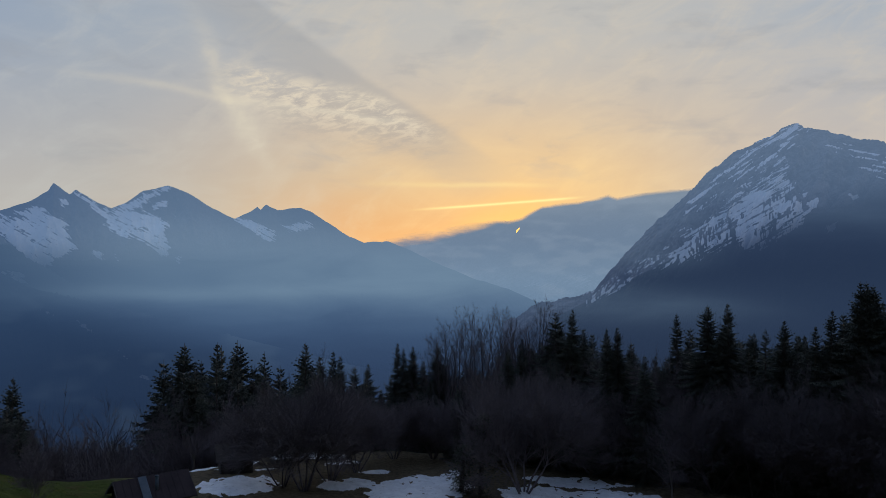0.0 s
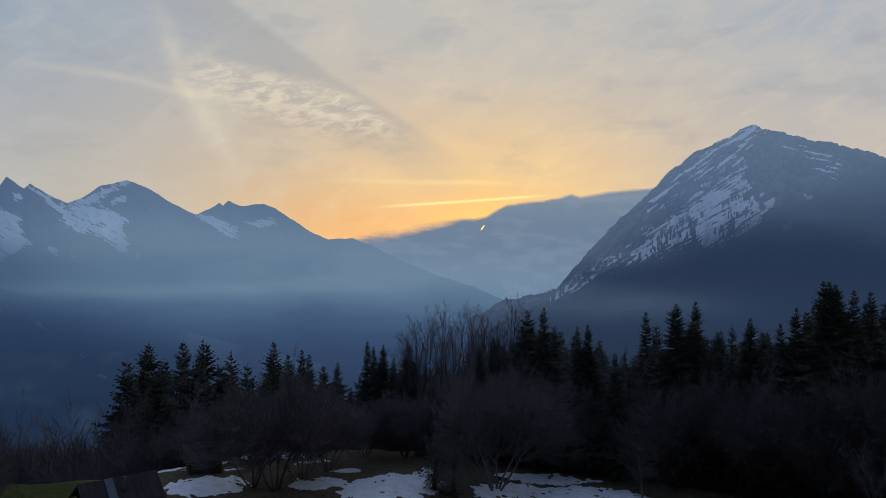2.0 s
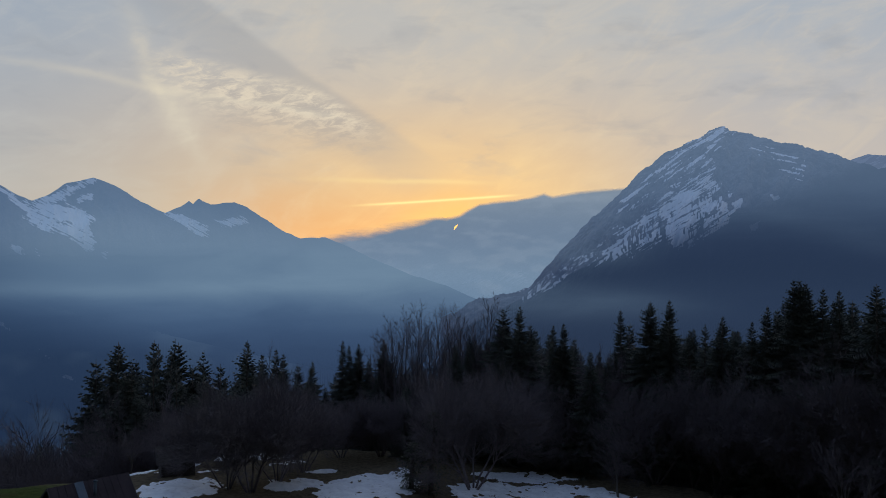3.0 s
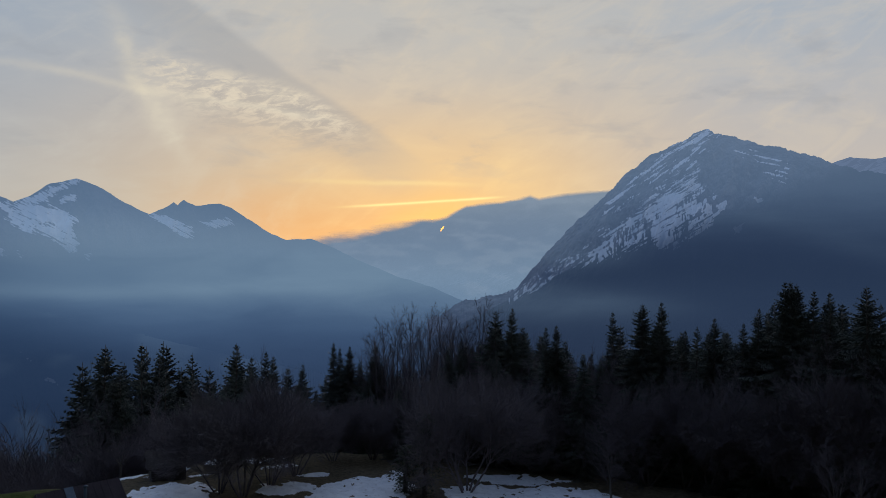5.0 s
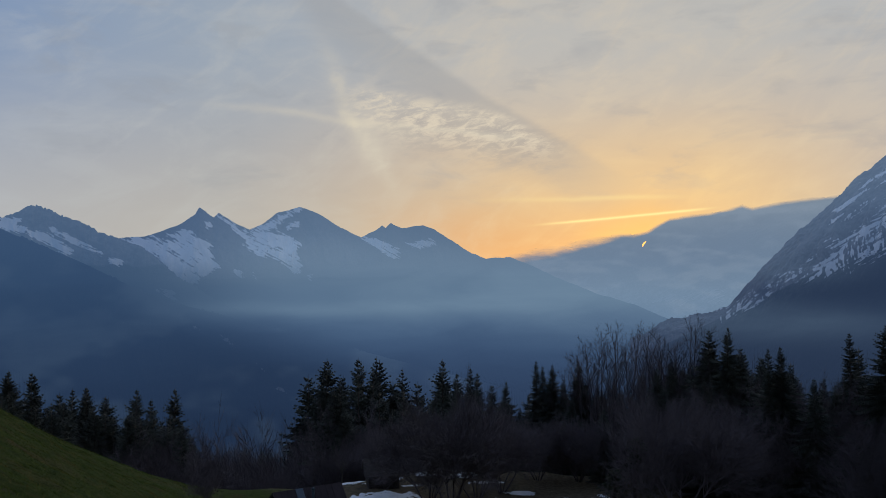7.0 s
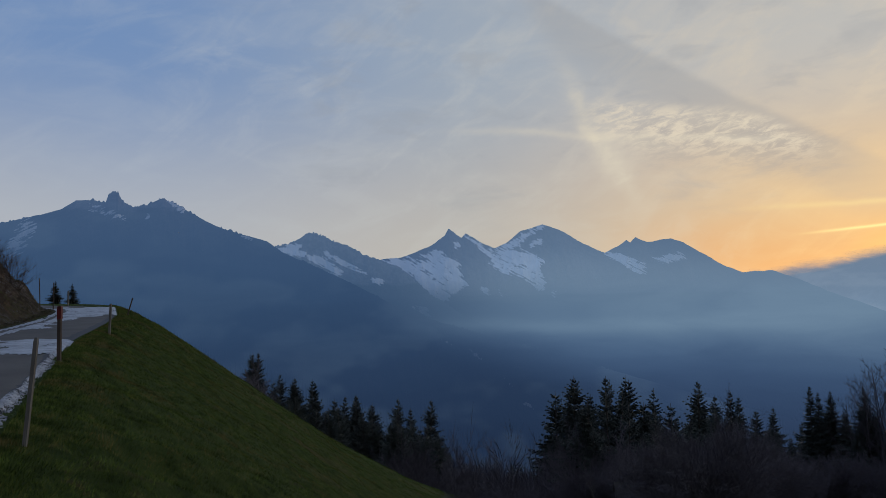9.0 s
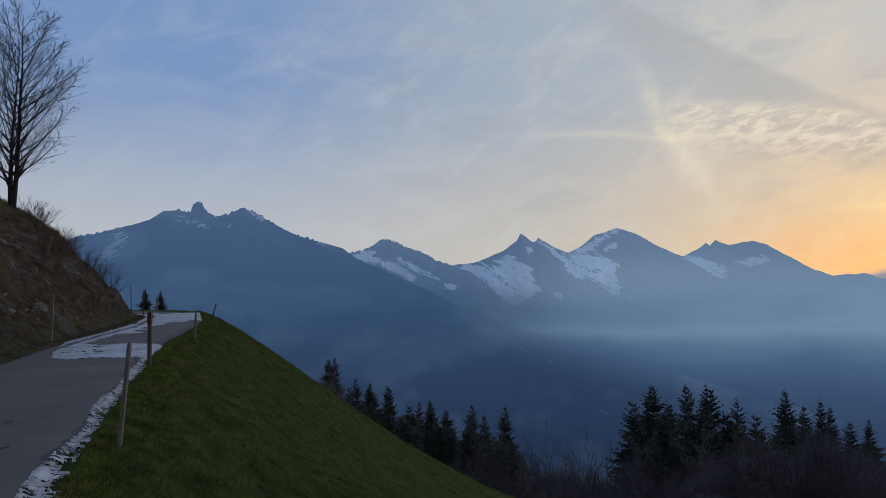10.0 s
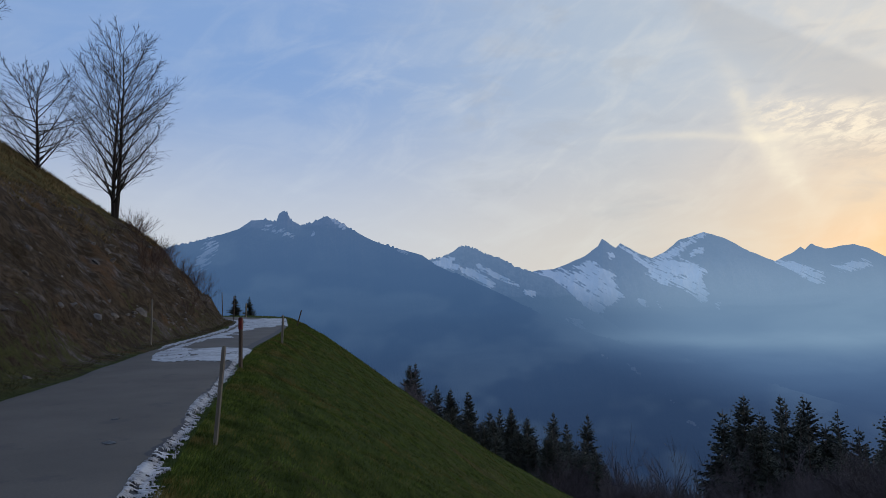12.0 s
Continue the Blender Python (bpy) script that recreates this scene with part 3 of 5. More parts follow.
def mountain(name, crest, r_base, r_crest, z_base, jag, relief, seed, snow, wood, veil, mist, mat, label, step=0.07, rows=110, trees=0.0, bow=1.25, thin=None, lean=1.0):
    """A range round the valley: a crest line (azimuth, elevation in degrees) and a ribbed flank that falls to r_base."""
    az = np.arange(crest[0][0], crest[-1][0] + step, step)
    el = np.interp(az, *zip(*crest))
    el = el + (fbm(az / 0.9, az * 0 + seed, seed, 6, 0.62) - 0.5) * jag
    if trees:
        el = el + trees * np.clip(grain(az / 0.09, az * 0, seed + 50) - 0.35, 0, 1) * sm(grain(az / 1.3, az * 0, seed + 51), 0.3, 0.6)
    t = np.linspace(0, 1, rows) ** 0.85
    AZ, T = np.meshgrid(az, t)
    zc = r_crest * np.tan(np.radians(el))[None]
    span = zc - z_base
    rib = 1 - np.abs(2 * fbm(AZ / 2.6 + T * 0.9 * lean + (fbm(AZ / 3, T * 3, seed + 5, 3) - 0.5) * 0.9, T * 2.2, seed + 9, 6, 0.55) - 1)
    fine = fbm((AZ + T * 5 * lean) / 0.55, T * 13 - AZ * 0.9, seed + 13, 5, 0.6) - 0.5
    env = np.minimum(1, (1 - T) * 7) * np.minimum(1, T * 6)
    Z = z_base + span * T ** bow + span * env * ((rib - 0.72) * relief + fine * relief * 0.3)
    R = r_base + (r_crest - r_base) * T + (fbm(AZ / 1.8, T * 5, seed + 21, 4) - 0.5) * 160 * env
    back = [(1.06, 0.72), (1.2, 0.2), (1.25, 0.0)]
    for f, g in back:
        Z = np.vstack([Z, (z_base + span * g)])
        R = np.vstack([R, np.full((1, len(az)), r_crest * f)])
    AZ2 = np.vstack([AZ] + [az[None]] * len(back))
    x, y = R * np.sin(np.radians(AZ2)), R * np.cos(np.radians(AZ2))
    data = mesh_of(name, np.stack([x, y, Z], -1).reshape(-1, 3), grid_faces(rows + len(back), len(az)), mat, True)
    E = np.degrees(np.arctan2(Z, R))
    T2 = np.vstack([T] + [np.ones((1, len(az)))] * len(back))
    rib2 = np.vstack([rib] + [rib[-1:]] * len(back))
    set_attr(data, "snow", np.clip(snow(AZ2, E, T2, rib2), 0, 1))
    set_attr(data, "wood", np.clip(wood(AZ2, E, T2), 0, 1))
    set_attr(data, "veil", np.clip(veil(AZ2, E), 0.3, 0.97))
    set_attr(data, "tilt", E)
    if thin:
        gone = np.vstack([np.zeros(T.shape), np.ones((len(back), len(az)))]) > 0
        depth = np.interp(AZ2, *zip(*crest)) - E
        set_attr(data, "thin", np.where(gone, -2, depth / thin(AZ2)))
        set_attr(data, "shreds", np.where(gone, 0, (1.4 - 1.2 * sm(depth, 0.4, 1.6)) * (0.75 + 0.25 * sm(-AZ2, -9, 1))))
    set_attr(data, "south", sm(AZ2 - 2.4 * np.clip(-3 - E, 0, 5), -37, -20))
    set_attr(data, "mist", np.clip(mist(AZ2, E), 0, 1))
    return tagged(new(name, data), label, "mountain", kind="structure")


GREY = (0.17, 0.165, 0.165)
# colours of the painted haze, by degrees of elevation
NORTH_HAZE_GLOW = [(-13, lin(30, 45, 70)), (-6, lin(42, 62, 92)), (0, lin(53, 79, 112)), (5, lin(63, 88, 122)), (8, lin(64, 87, 120))]
SOUTH_HAZE_GLOW = [(-13, lin(36, 50, 76)), (-8, lin(53, 74, 106)), (-5.2, lin(67, 92, 125)), (-3.9, lin(82, 108, 139)), (-3.0, lin(90, 116, 144)), (-1.2, lin(90, 116, 145)), (0.8, lin(103, 126, 150)), (3.2, lin(88, 112, 140)), (5.5, lin(82, 106, 134))]
M_RANGE = mountain_mat("snowy_range", GREY, NORTH_HAZE_GLOW, glow_south=SOUTH_HAZE_GLOW, strata=(-25, -0.6, 13, 120), rough_tone=0.12)
M_MASSIF = mountain_mat("wooded_massif", GREY, NORTH_HAZE_GLOW, glow_south=SOUTH_HAZE_GLOW, strata=(-55, 0.6, 9, 60))
M_HORN = mountain_mat("rocky_horn", GREY, [(-13, lin(30, 45, 70)), (-6, lin(42, 62, 92)), (0, lin(60, 86, 118)), (5, lin(76, 100, 130))], glow_south=SOUTH_HAZE_GLOW, strata=(-40, -0.5, 9, 70))
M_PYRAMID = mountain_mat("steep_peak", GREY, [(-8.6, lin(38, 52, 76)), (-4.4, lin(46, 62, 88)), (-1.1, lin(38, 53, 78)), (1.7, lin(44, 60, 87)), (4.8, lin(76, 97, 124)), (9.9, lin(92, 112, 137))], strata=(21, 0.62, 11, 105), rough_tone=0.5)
# the cloud's light and the far ridge's haze are painted in as emission
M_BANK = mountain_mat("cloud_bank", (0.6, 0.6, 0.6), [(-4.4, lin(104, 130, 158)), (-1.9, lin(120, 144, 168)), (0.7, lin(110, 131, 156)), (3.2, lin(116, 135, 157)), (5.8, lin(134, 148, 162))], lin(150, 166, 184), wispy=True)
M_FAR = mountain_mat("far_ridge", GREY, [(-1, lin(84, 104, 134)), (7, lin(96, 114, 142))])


def none(A, E, *rest):
    return 0 * A


# outlines of the snow fields: azimuth, elevation
RANGE_SNOW = (
    ((-34.62, 2.52), (-32.92, 2.55), (-31.64, 2.18), (-30.34, 2.54), (-31.31, 2.82), (-29.55, 3.27), (-29.83, 2.72), (-28.98, 2.42), (-28.21, 2.22), (-28.39, 1.67), (-27.8, 0.36), (-28.47, -0.19), (-29.61, -0.84), (-30.32, -1.14), (-30.64, -0.41), (-31.65, 0.43), (-30.34, -1.1), (-31.19, 0.08), (-32.18, 1.28), (-33.2, 1.83)),
    ((-27.74, 4.48), (-26.95, 3.92), (-25.94, 3.22), (-25.29, 2.75), (-24.05, 1.65), (-24.19, 1.15), (-24.91, 1.57), (-25.83, 2.17), (-25.74, 2.63), (-26.75, 3.55)),
    ((-25.17, 3.25), (-23.89, 3.02), (-22.2, 2.77), (-21.66, 2.27), (-21.76, 1.46), (-21.37, 0.54), (-21.64, -0.09), (-22.61, 0.64), (-23.88, 1.43), (-24.72, 2.54)),
    ((-25.13, 3.43), (-23.9, 3.81), (-23.07, 4.46), (-21.79, 5.03), (-21.32, 5.05), (-22.64, 4.27), (-23.69, 3.48), (-24.72, 3.22)),
)
RANGE_FLECKS = (
    ((-22.53, 3.63), (-21.46, 4.06), (-21.61, 3.66), (-22.42, 3.45)),
    ((-16.67, 2.82), (-15.29, 2.56), (-13.65, 1.82), (-13.36, 1.1), (-14.35, 1.23), (-15.52, 1.98)),
    ((-13.06, 2.26), (-10.8, 2.54), (-10.51, 2.1), (-12.23, 1.84)),
    ((-28.61, 3.85), (-28.22, 3.98), (-28.31, 3.49), (-28.6, 3.52)),
    ((-26.72, 0.08), (-26.12, 0.09), (-25.95, -0.51), (-26.35, -0.4)),
    ((-25.1, -0.17), (-24.77, -0.4), (-24.93, -0.67)),
    ((-20.78, -0.27), (-20.49, -0.27), (-20.66, -0.73)),
)
HORN_SNOW = (
    ((-42.81, 3.41), (-42.01, 3.79), (-41.02, 3.77), (-41.4, 3.25), (-40.68, 3.23), (-40.83, 2.78), (-42.42, 3.11)),
    ((-40.82, 2.97), (-39.76, 2.84), (-38.84, 2.29), (-37.88, 1.53), (-38.21, 1.22), (-39.25, 1.93), (-40.43, 2.59)),
    ((-39.22, 3.2), (-37.65, 2.37), (-35.83, 1.41), (-35.96, 1.25), (-37.65, 2.11), (-38.83, 2.74)),
    ((-35.57, 1.09), (-34.59, 0.81), (-34.67, 0.6), (-35.45, 0.88)),
)
MASSIF_SNOW = (
    ((-32.14, -1.33), (-31.19, -1.42), (-30.7, -2.15), (-31.01, -2.14), (-31.63, -1.67)),
)
PEAK_BAND = (
    ((11.84, -3.61), (14.38, -1.84), (16.47, -0.45), (18.02, 0.47), (19.53, 1.62), (21.51, 3.11), (23.44, 4.63), (24.61, 5.43), (26.23, 5.5), (26.91, 4.67), (27.75, 3.89), (27.13, 2.96), (26.23, 2.22), (24.62, 0.82), (23.8, 0.39), (22.73, 1.16), (20.78, 0.64), (18.53, -0.44), (16.47, -0.67), (13.85, -2.55)),
    ((24.61, 5.69), (24.96, 6.26), (25.88, 6.77), (26.22, 6.38), (25.65, 5.77), (24.96, 5.47)),
    ((24.49, 8.66), (25.88, 9.32), (26.79, 9.57), (27.12, 9.3), (26.33, 8.74), (25.3, 8.43), (24.61, 8.3)),
)
PEAK_FLECKS = (
    ((28.79, 2.18), (29.43, 2.61), (29.32, 2.05), (28.89, 1.81)),
    ((30.28, 4.47), (30.7, 4.33), (30.6, 4.09)),
    ((27.58, 3.9), (28.35, 4.17), (28.13, 3.68), (27.69, 3.49)),
)
PEAK_STREAKS = (
    ((23.19, 8.05), (24.49, 8.36), (26.22, 8.55), (27.01, 8.07), (25.31, 7.05), (23.91, 6.1), (21.51, 4.37), (19.53, 3.08), (18.77, 3.36), (20.02, 4.93), (21.5, 6.58)),
)
PEAK_FENCES = (
    ((28.56, 8.21), (30.17, 7.98), (32.4, 6.99), (32.4, 5.33), (31.42, 5.98), (30.17, 7.02)),
)


def inside(A, E, outline):
    """Degrees from the outline, positive within."""
    best, odd = np.full(A.shape, 1e9), np.zeros(A.shape, bool)
    for (a0, e0), (a1, e1) in zip(outline, (*outline[1:], outline[0])):
        da, de = a1 - a0, e1 - e0
        t = np.clip(((A - a0) * da + (E - e0) * de) / (da * da + de * de + 1e-9), 0, 1)
        best = np.minimum(best, np.hypot(A - a0 - t * da, E - e0 - t * de))
        odd ^= ((e0 > E) != (e1 > E)) & (A < a0 + (E - e0) / (de if abs(de) > 1e-9 else 1e-9) * da)
    return np.where(odd, best, -best)


def field(A, E, outlines, soft, ragged, seed, rake=0.9, bias=0.0):
    """Snow cover of several fields with edges torn along the fall line."""
    torn = (fbm((A + E * rake) * 2.2, (E - A * 0.4) * 1.1, seed, 5, 0.62) - 0.5) * ragged + (fbm((A + E * rake) * 7, (E - A * 0.4) * 4, seed + 7, 3, 0.6) - 0.5) * ragged * 0.6
    return np.max([0.475 + (np.clip(inside(A, E, o), -1.5, 0.8) + torn + bias) / soft for o in outlines], axis=0)


def range_snow(A, E, T, rib):
    fields = field(A, E, RANGE_SNOW, 0.7, 0.5, 305, 1.1, 0.06)
    return np.clip(np.maximum(fields, field(A, E, RANGE_FLECKS, 0.6, 0.3, 306)), 0, 0.74)


def horn_snow(A, E, T, rib):
    return np.clip(field(A, E, HORN_SNOW + MASSIF_SNOW, 0.45, 0.3, 307, 0.9, 0.04), 0, 0.95)


def massif_snow(A, E, T, rib):
    patches = ((-56.0, 6.3, 0.8, 0.35, -0.3, 0.62), (-54.6, 5.9, 0.7, 0.3, -0.3, 0.62), (-50.8, 6.9, 0.6, 0.2, -0.6, 0.85), (-50.2, 6.4, 0.4, 0.2, 0, 0.6), (-60.6, 4.6, 0.7, 1.0, 0.4, 0.6), (-61.2, 3.4, 0.6, 0.8, 0.4, 0.55), (-45.2, 4.3, 0.8, 0.15, -0.4, 0.6), (-52.6, 5.9, 0.2, 0.3, 0, 0.6),
               (-27.0, -5.4, 0.8, 0.25, -0.9, 0.5), (-24.4, -7.6, 0.5, 0.2, -0.9, 0.5), (-23.0, -9.2, 0.8, 0.25, -0.7, 0.62), (-29.5, -4.2, 0.6, 0.15, -0.5, 0.45), (-34.5, -3.6, 0.7, 0.2, -0.5, 0.4), (-36.5, -4.5, 0.25, 0.3, 0, 0.45))
    spots = sum(blob(A, E, *p) for p in patches) * (0.6 + 0.8 * fbm(A * 3 + E, E * 3, 309, 4))
    return np.clip(spots, 0, 0.95)


def peak_snow(A, E, T, rib):
    rake = fbm((A - E * 1.25) * 3.6, (A + E) * 0.40, 311, 5, 0.6)
    band = field(A, E, PEAK_BAND, 1.7, 1.2, 310, -1.2) + (rake - 0.5) * 0.6
    foot = 1.2 + (A - 19.5) * 0.53
    firs = sm(grain(A / 0.10, E / 0.30, 319), 0.45, 0.6) * sm(fbm(A * 1.6, E * 1.6, 320, 4), 0.40, 0.58) * sm(foot + 0.9 - E, 0.0, 0.9)
    band = band - 0.8 * firs
    flecks = field(A, E, PEAK_FLECKS, 0.4, 0.3, 312)
    streaks = np.clip(0.5 + inside(A, E, PEAK_STREAKS[0]) / 0.6, 0, 1) * sm(rake, 0.46, 0.58) * 0.85
    rows = sm(np.sin((E + (A - 30) * 0.30) * 2 * np.pi / 0.36 + (fbm(A * 2, E * 2, 316, 3) - 0.5) * 3), 0.2, 0.8) * sm(fbm(A * 1.5, E * 4, 318, 4), 0.28, 0.42)
    fence = 1.15 * rows * np.clip(0.5 + inside(A, E, PEAK_FENCES[0]) / 0.5, 0, 1)
    return np.clip(np.maximum.reduce([band, flecks, streaks, fence]), 0, 0.68)


def peak_wood(A, E, T):
    line = 1.2 + (A - 19.5) * 0.53
    return 0.9 * np.maximum(sm(line - E, 0.4, 1.0) * sm(-A, -27, -25), sm(-E, -4.0, -2.6) * sm(A, 25, 27))


# where paler haze is painted over the sunward slopes
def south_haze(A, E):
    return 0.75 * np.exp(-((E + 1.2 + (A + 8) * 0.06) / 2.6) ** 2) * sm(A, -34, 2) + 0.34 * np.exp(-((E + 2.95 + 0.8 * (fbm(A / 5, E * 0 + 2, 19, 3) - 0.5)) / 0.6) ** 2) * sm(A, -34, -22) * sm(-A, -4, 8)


# the cloud mesh glows by its material, with a paler top painted in
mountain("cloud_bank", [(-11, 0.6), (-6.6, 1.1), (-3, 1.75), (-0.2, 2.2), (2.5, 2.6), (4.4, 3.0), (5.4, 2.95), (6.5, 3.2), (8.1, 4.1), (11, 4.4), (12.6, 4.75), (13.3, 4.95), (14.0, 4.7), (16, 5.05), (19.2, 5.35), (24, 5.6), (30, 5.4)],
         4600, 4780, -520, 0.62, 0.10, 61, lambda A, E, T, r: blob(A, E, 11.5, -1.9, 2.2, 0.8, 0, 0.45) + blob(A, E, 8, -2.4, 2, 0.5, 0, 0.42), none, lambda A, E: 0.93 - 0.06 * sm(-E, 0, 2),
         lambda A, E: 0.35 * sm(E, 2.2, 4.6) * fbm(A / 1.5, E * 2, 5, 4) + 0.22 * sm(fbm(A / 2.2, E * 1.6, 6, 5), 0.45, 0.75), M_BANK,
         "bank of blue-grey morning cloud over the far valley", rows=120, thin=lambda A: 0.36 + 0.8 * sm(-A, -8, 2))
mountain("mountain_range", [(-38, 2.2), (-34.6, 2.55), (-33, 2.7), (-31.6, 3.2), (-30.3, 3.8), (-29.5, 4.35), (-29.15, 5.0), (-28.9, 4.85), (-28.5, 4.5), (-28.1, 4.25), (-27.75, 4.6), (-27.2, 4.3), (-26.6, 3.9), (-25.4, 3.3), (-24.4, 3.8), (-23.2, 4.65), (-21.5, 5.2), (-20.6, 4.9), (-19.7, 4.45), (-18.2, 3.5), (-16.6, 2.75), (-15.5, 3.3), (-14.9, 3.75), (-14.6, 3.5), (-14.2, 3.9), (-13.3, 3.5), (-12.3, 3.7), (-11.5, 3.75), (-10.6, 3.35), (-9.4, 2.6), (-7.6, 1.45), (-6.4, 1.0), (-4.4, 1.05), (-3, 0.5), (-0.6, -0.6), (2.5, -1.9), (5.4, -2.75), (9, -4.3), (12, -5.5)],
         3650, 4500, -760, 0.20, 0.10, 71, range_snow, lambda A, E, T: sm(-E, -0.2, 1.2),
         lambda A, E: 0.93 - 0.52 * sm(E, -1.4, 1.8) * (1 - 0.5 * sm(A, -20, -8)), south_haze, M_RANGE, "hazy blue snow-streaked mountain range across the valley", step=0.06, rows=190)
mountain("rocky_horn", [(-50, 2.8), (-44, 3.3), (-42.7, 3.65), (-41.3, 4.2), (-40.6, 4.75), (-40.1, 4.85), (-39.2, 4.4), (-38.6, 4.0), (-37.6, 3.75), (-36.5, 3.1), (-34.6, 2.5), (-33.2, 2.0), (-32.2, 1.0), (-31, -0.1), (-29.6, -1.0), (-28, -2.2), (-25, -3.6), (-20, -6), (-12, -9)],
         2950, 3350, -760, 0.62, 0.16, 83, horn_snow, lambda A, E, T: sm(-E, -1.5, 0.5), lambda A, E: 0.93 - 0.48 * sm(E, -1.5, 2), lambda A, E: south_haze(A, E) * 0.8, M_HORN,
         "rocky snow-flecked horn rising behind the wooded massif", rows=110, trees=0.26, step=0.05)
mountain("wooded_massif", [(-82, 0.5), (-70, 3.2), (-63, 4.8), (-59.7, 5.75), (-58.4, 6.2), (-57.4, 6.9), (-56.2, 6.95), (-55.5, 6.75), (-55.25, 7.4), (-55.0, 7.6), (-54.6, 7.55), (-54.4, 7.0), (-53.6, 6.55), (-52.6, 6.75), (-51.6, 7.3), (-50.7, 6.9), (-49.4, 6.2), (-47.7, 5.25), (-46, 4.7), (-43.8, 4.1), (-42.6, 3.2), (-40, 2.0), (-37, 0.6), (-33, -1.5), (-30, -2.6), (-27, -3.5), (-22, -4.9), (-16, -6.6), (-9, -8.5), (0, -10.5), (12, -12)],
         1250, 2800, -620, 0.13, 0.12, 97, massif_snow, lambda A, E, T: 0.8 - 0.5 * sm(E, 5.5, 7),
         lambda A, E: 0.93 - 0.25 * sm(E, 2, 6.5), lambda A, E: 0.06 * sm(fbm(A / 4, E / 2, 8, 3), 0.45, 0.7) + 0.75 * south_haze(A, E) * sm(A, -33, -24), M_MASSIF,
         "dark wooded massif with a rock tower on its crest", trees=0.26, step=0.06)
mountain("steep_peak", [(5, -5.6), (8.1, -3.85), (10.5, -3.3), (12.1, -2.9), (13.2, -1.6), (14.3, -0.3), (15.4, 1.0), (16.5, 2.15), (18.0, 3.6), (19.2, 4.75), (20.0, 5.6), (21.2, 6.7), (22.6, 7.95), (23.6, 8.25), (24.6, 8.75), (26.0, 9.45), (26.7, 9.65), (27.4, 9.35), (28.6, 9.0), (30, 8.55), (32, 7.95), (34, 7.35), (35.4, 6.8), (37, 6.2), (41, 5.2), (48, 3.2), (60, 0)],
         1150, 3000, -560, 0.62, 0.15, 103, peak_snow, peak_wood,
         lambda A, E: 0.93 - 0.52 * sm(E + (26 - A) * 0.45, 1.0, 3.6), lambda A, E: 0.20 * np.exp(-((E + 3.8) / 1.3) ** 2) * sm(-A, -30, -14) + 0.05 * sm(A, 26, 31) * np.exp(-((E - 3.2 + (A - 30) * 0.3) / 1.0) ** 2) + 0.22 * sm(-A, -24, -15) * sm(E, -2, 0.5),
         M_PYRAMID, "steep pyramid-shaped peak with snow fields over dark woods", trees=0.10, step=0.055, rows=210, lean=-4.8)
# paleness of this ridge is haze painted as emission
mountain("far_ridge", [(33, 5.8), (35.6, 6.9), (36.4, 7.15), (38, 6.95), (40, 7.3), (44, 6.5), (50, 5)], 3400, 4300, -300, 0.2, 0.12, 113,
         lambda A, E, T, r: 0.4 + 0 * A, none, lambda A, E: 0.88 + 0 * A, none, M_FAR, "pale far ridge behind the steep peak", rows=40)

# the sun's edge, burning through a gap in the cloud bank
glare = bpy.data.materials.new("sun_glare")
glare.use_nodes = True
glare.node_tree.nodes.clear()
_em = glare.node_tree.nodes.new("ShaderNodeEmission")
_em.inputs[0].default_value, _em.inputs[1].default_value = (1.0, 0.42, 0.10, 1), 2.2
glare.node_tree.links.new(_em.outputs[0], glare.node_tree.nodes.new("ShaderNodeOutputMaterial").inputs[0])


def make_sun_edge():
    soup, dist = Soup(), 3850
    at = Vector((dist * math.sin(radians(6.15)), dist * math.cos(radians(6.15)), dist * math.tan(radians(2.05))))
    right, up = Vector((math.cos(radians(6.15)), -math.sin(radians(6.15)), 0)), Vector((0, 0, 1))
    soup.tube([at + right * x * 10 + up * z * 10 for x, z in ((-0.9, -1.4), (-0.4, -0.2), (0.3, 0.6), (1.0, 1.4))], [1.5, 4.6, 4.2, 1.2], 8)
    return tagged(new("sun_edge", soup.done("sun_edge", glare, True)), "orange sliver of the rising sun in the cloud", "sun", kind="structure")


make_sun_edge()

# ---- trees ----


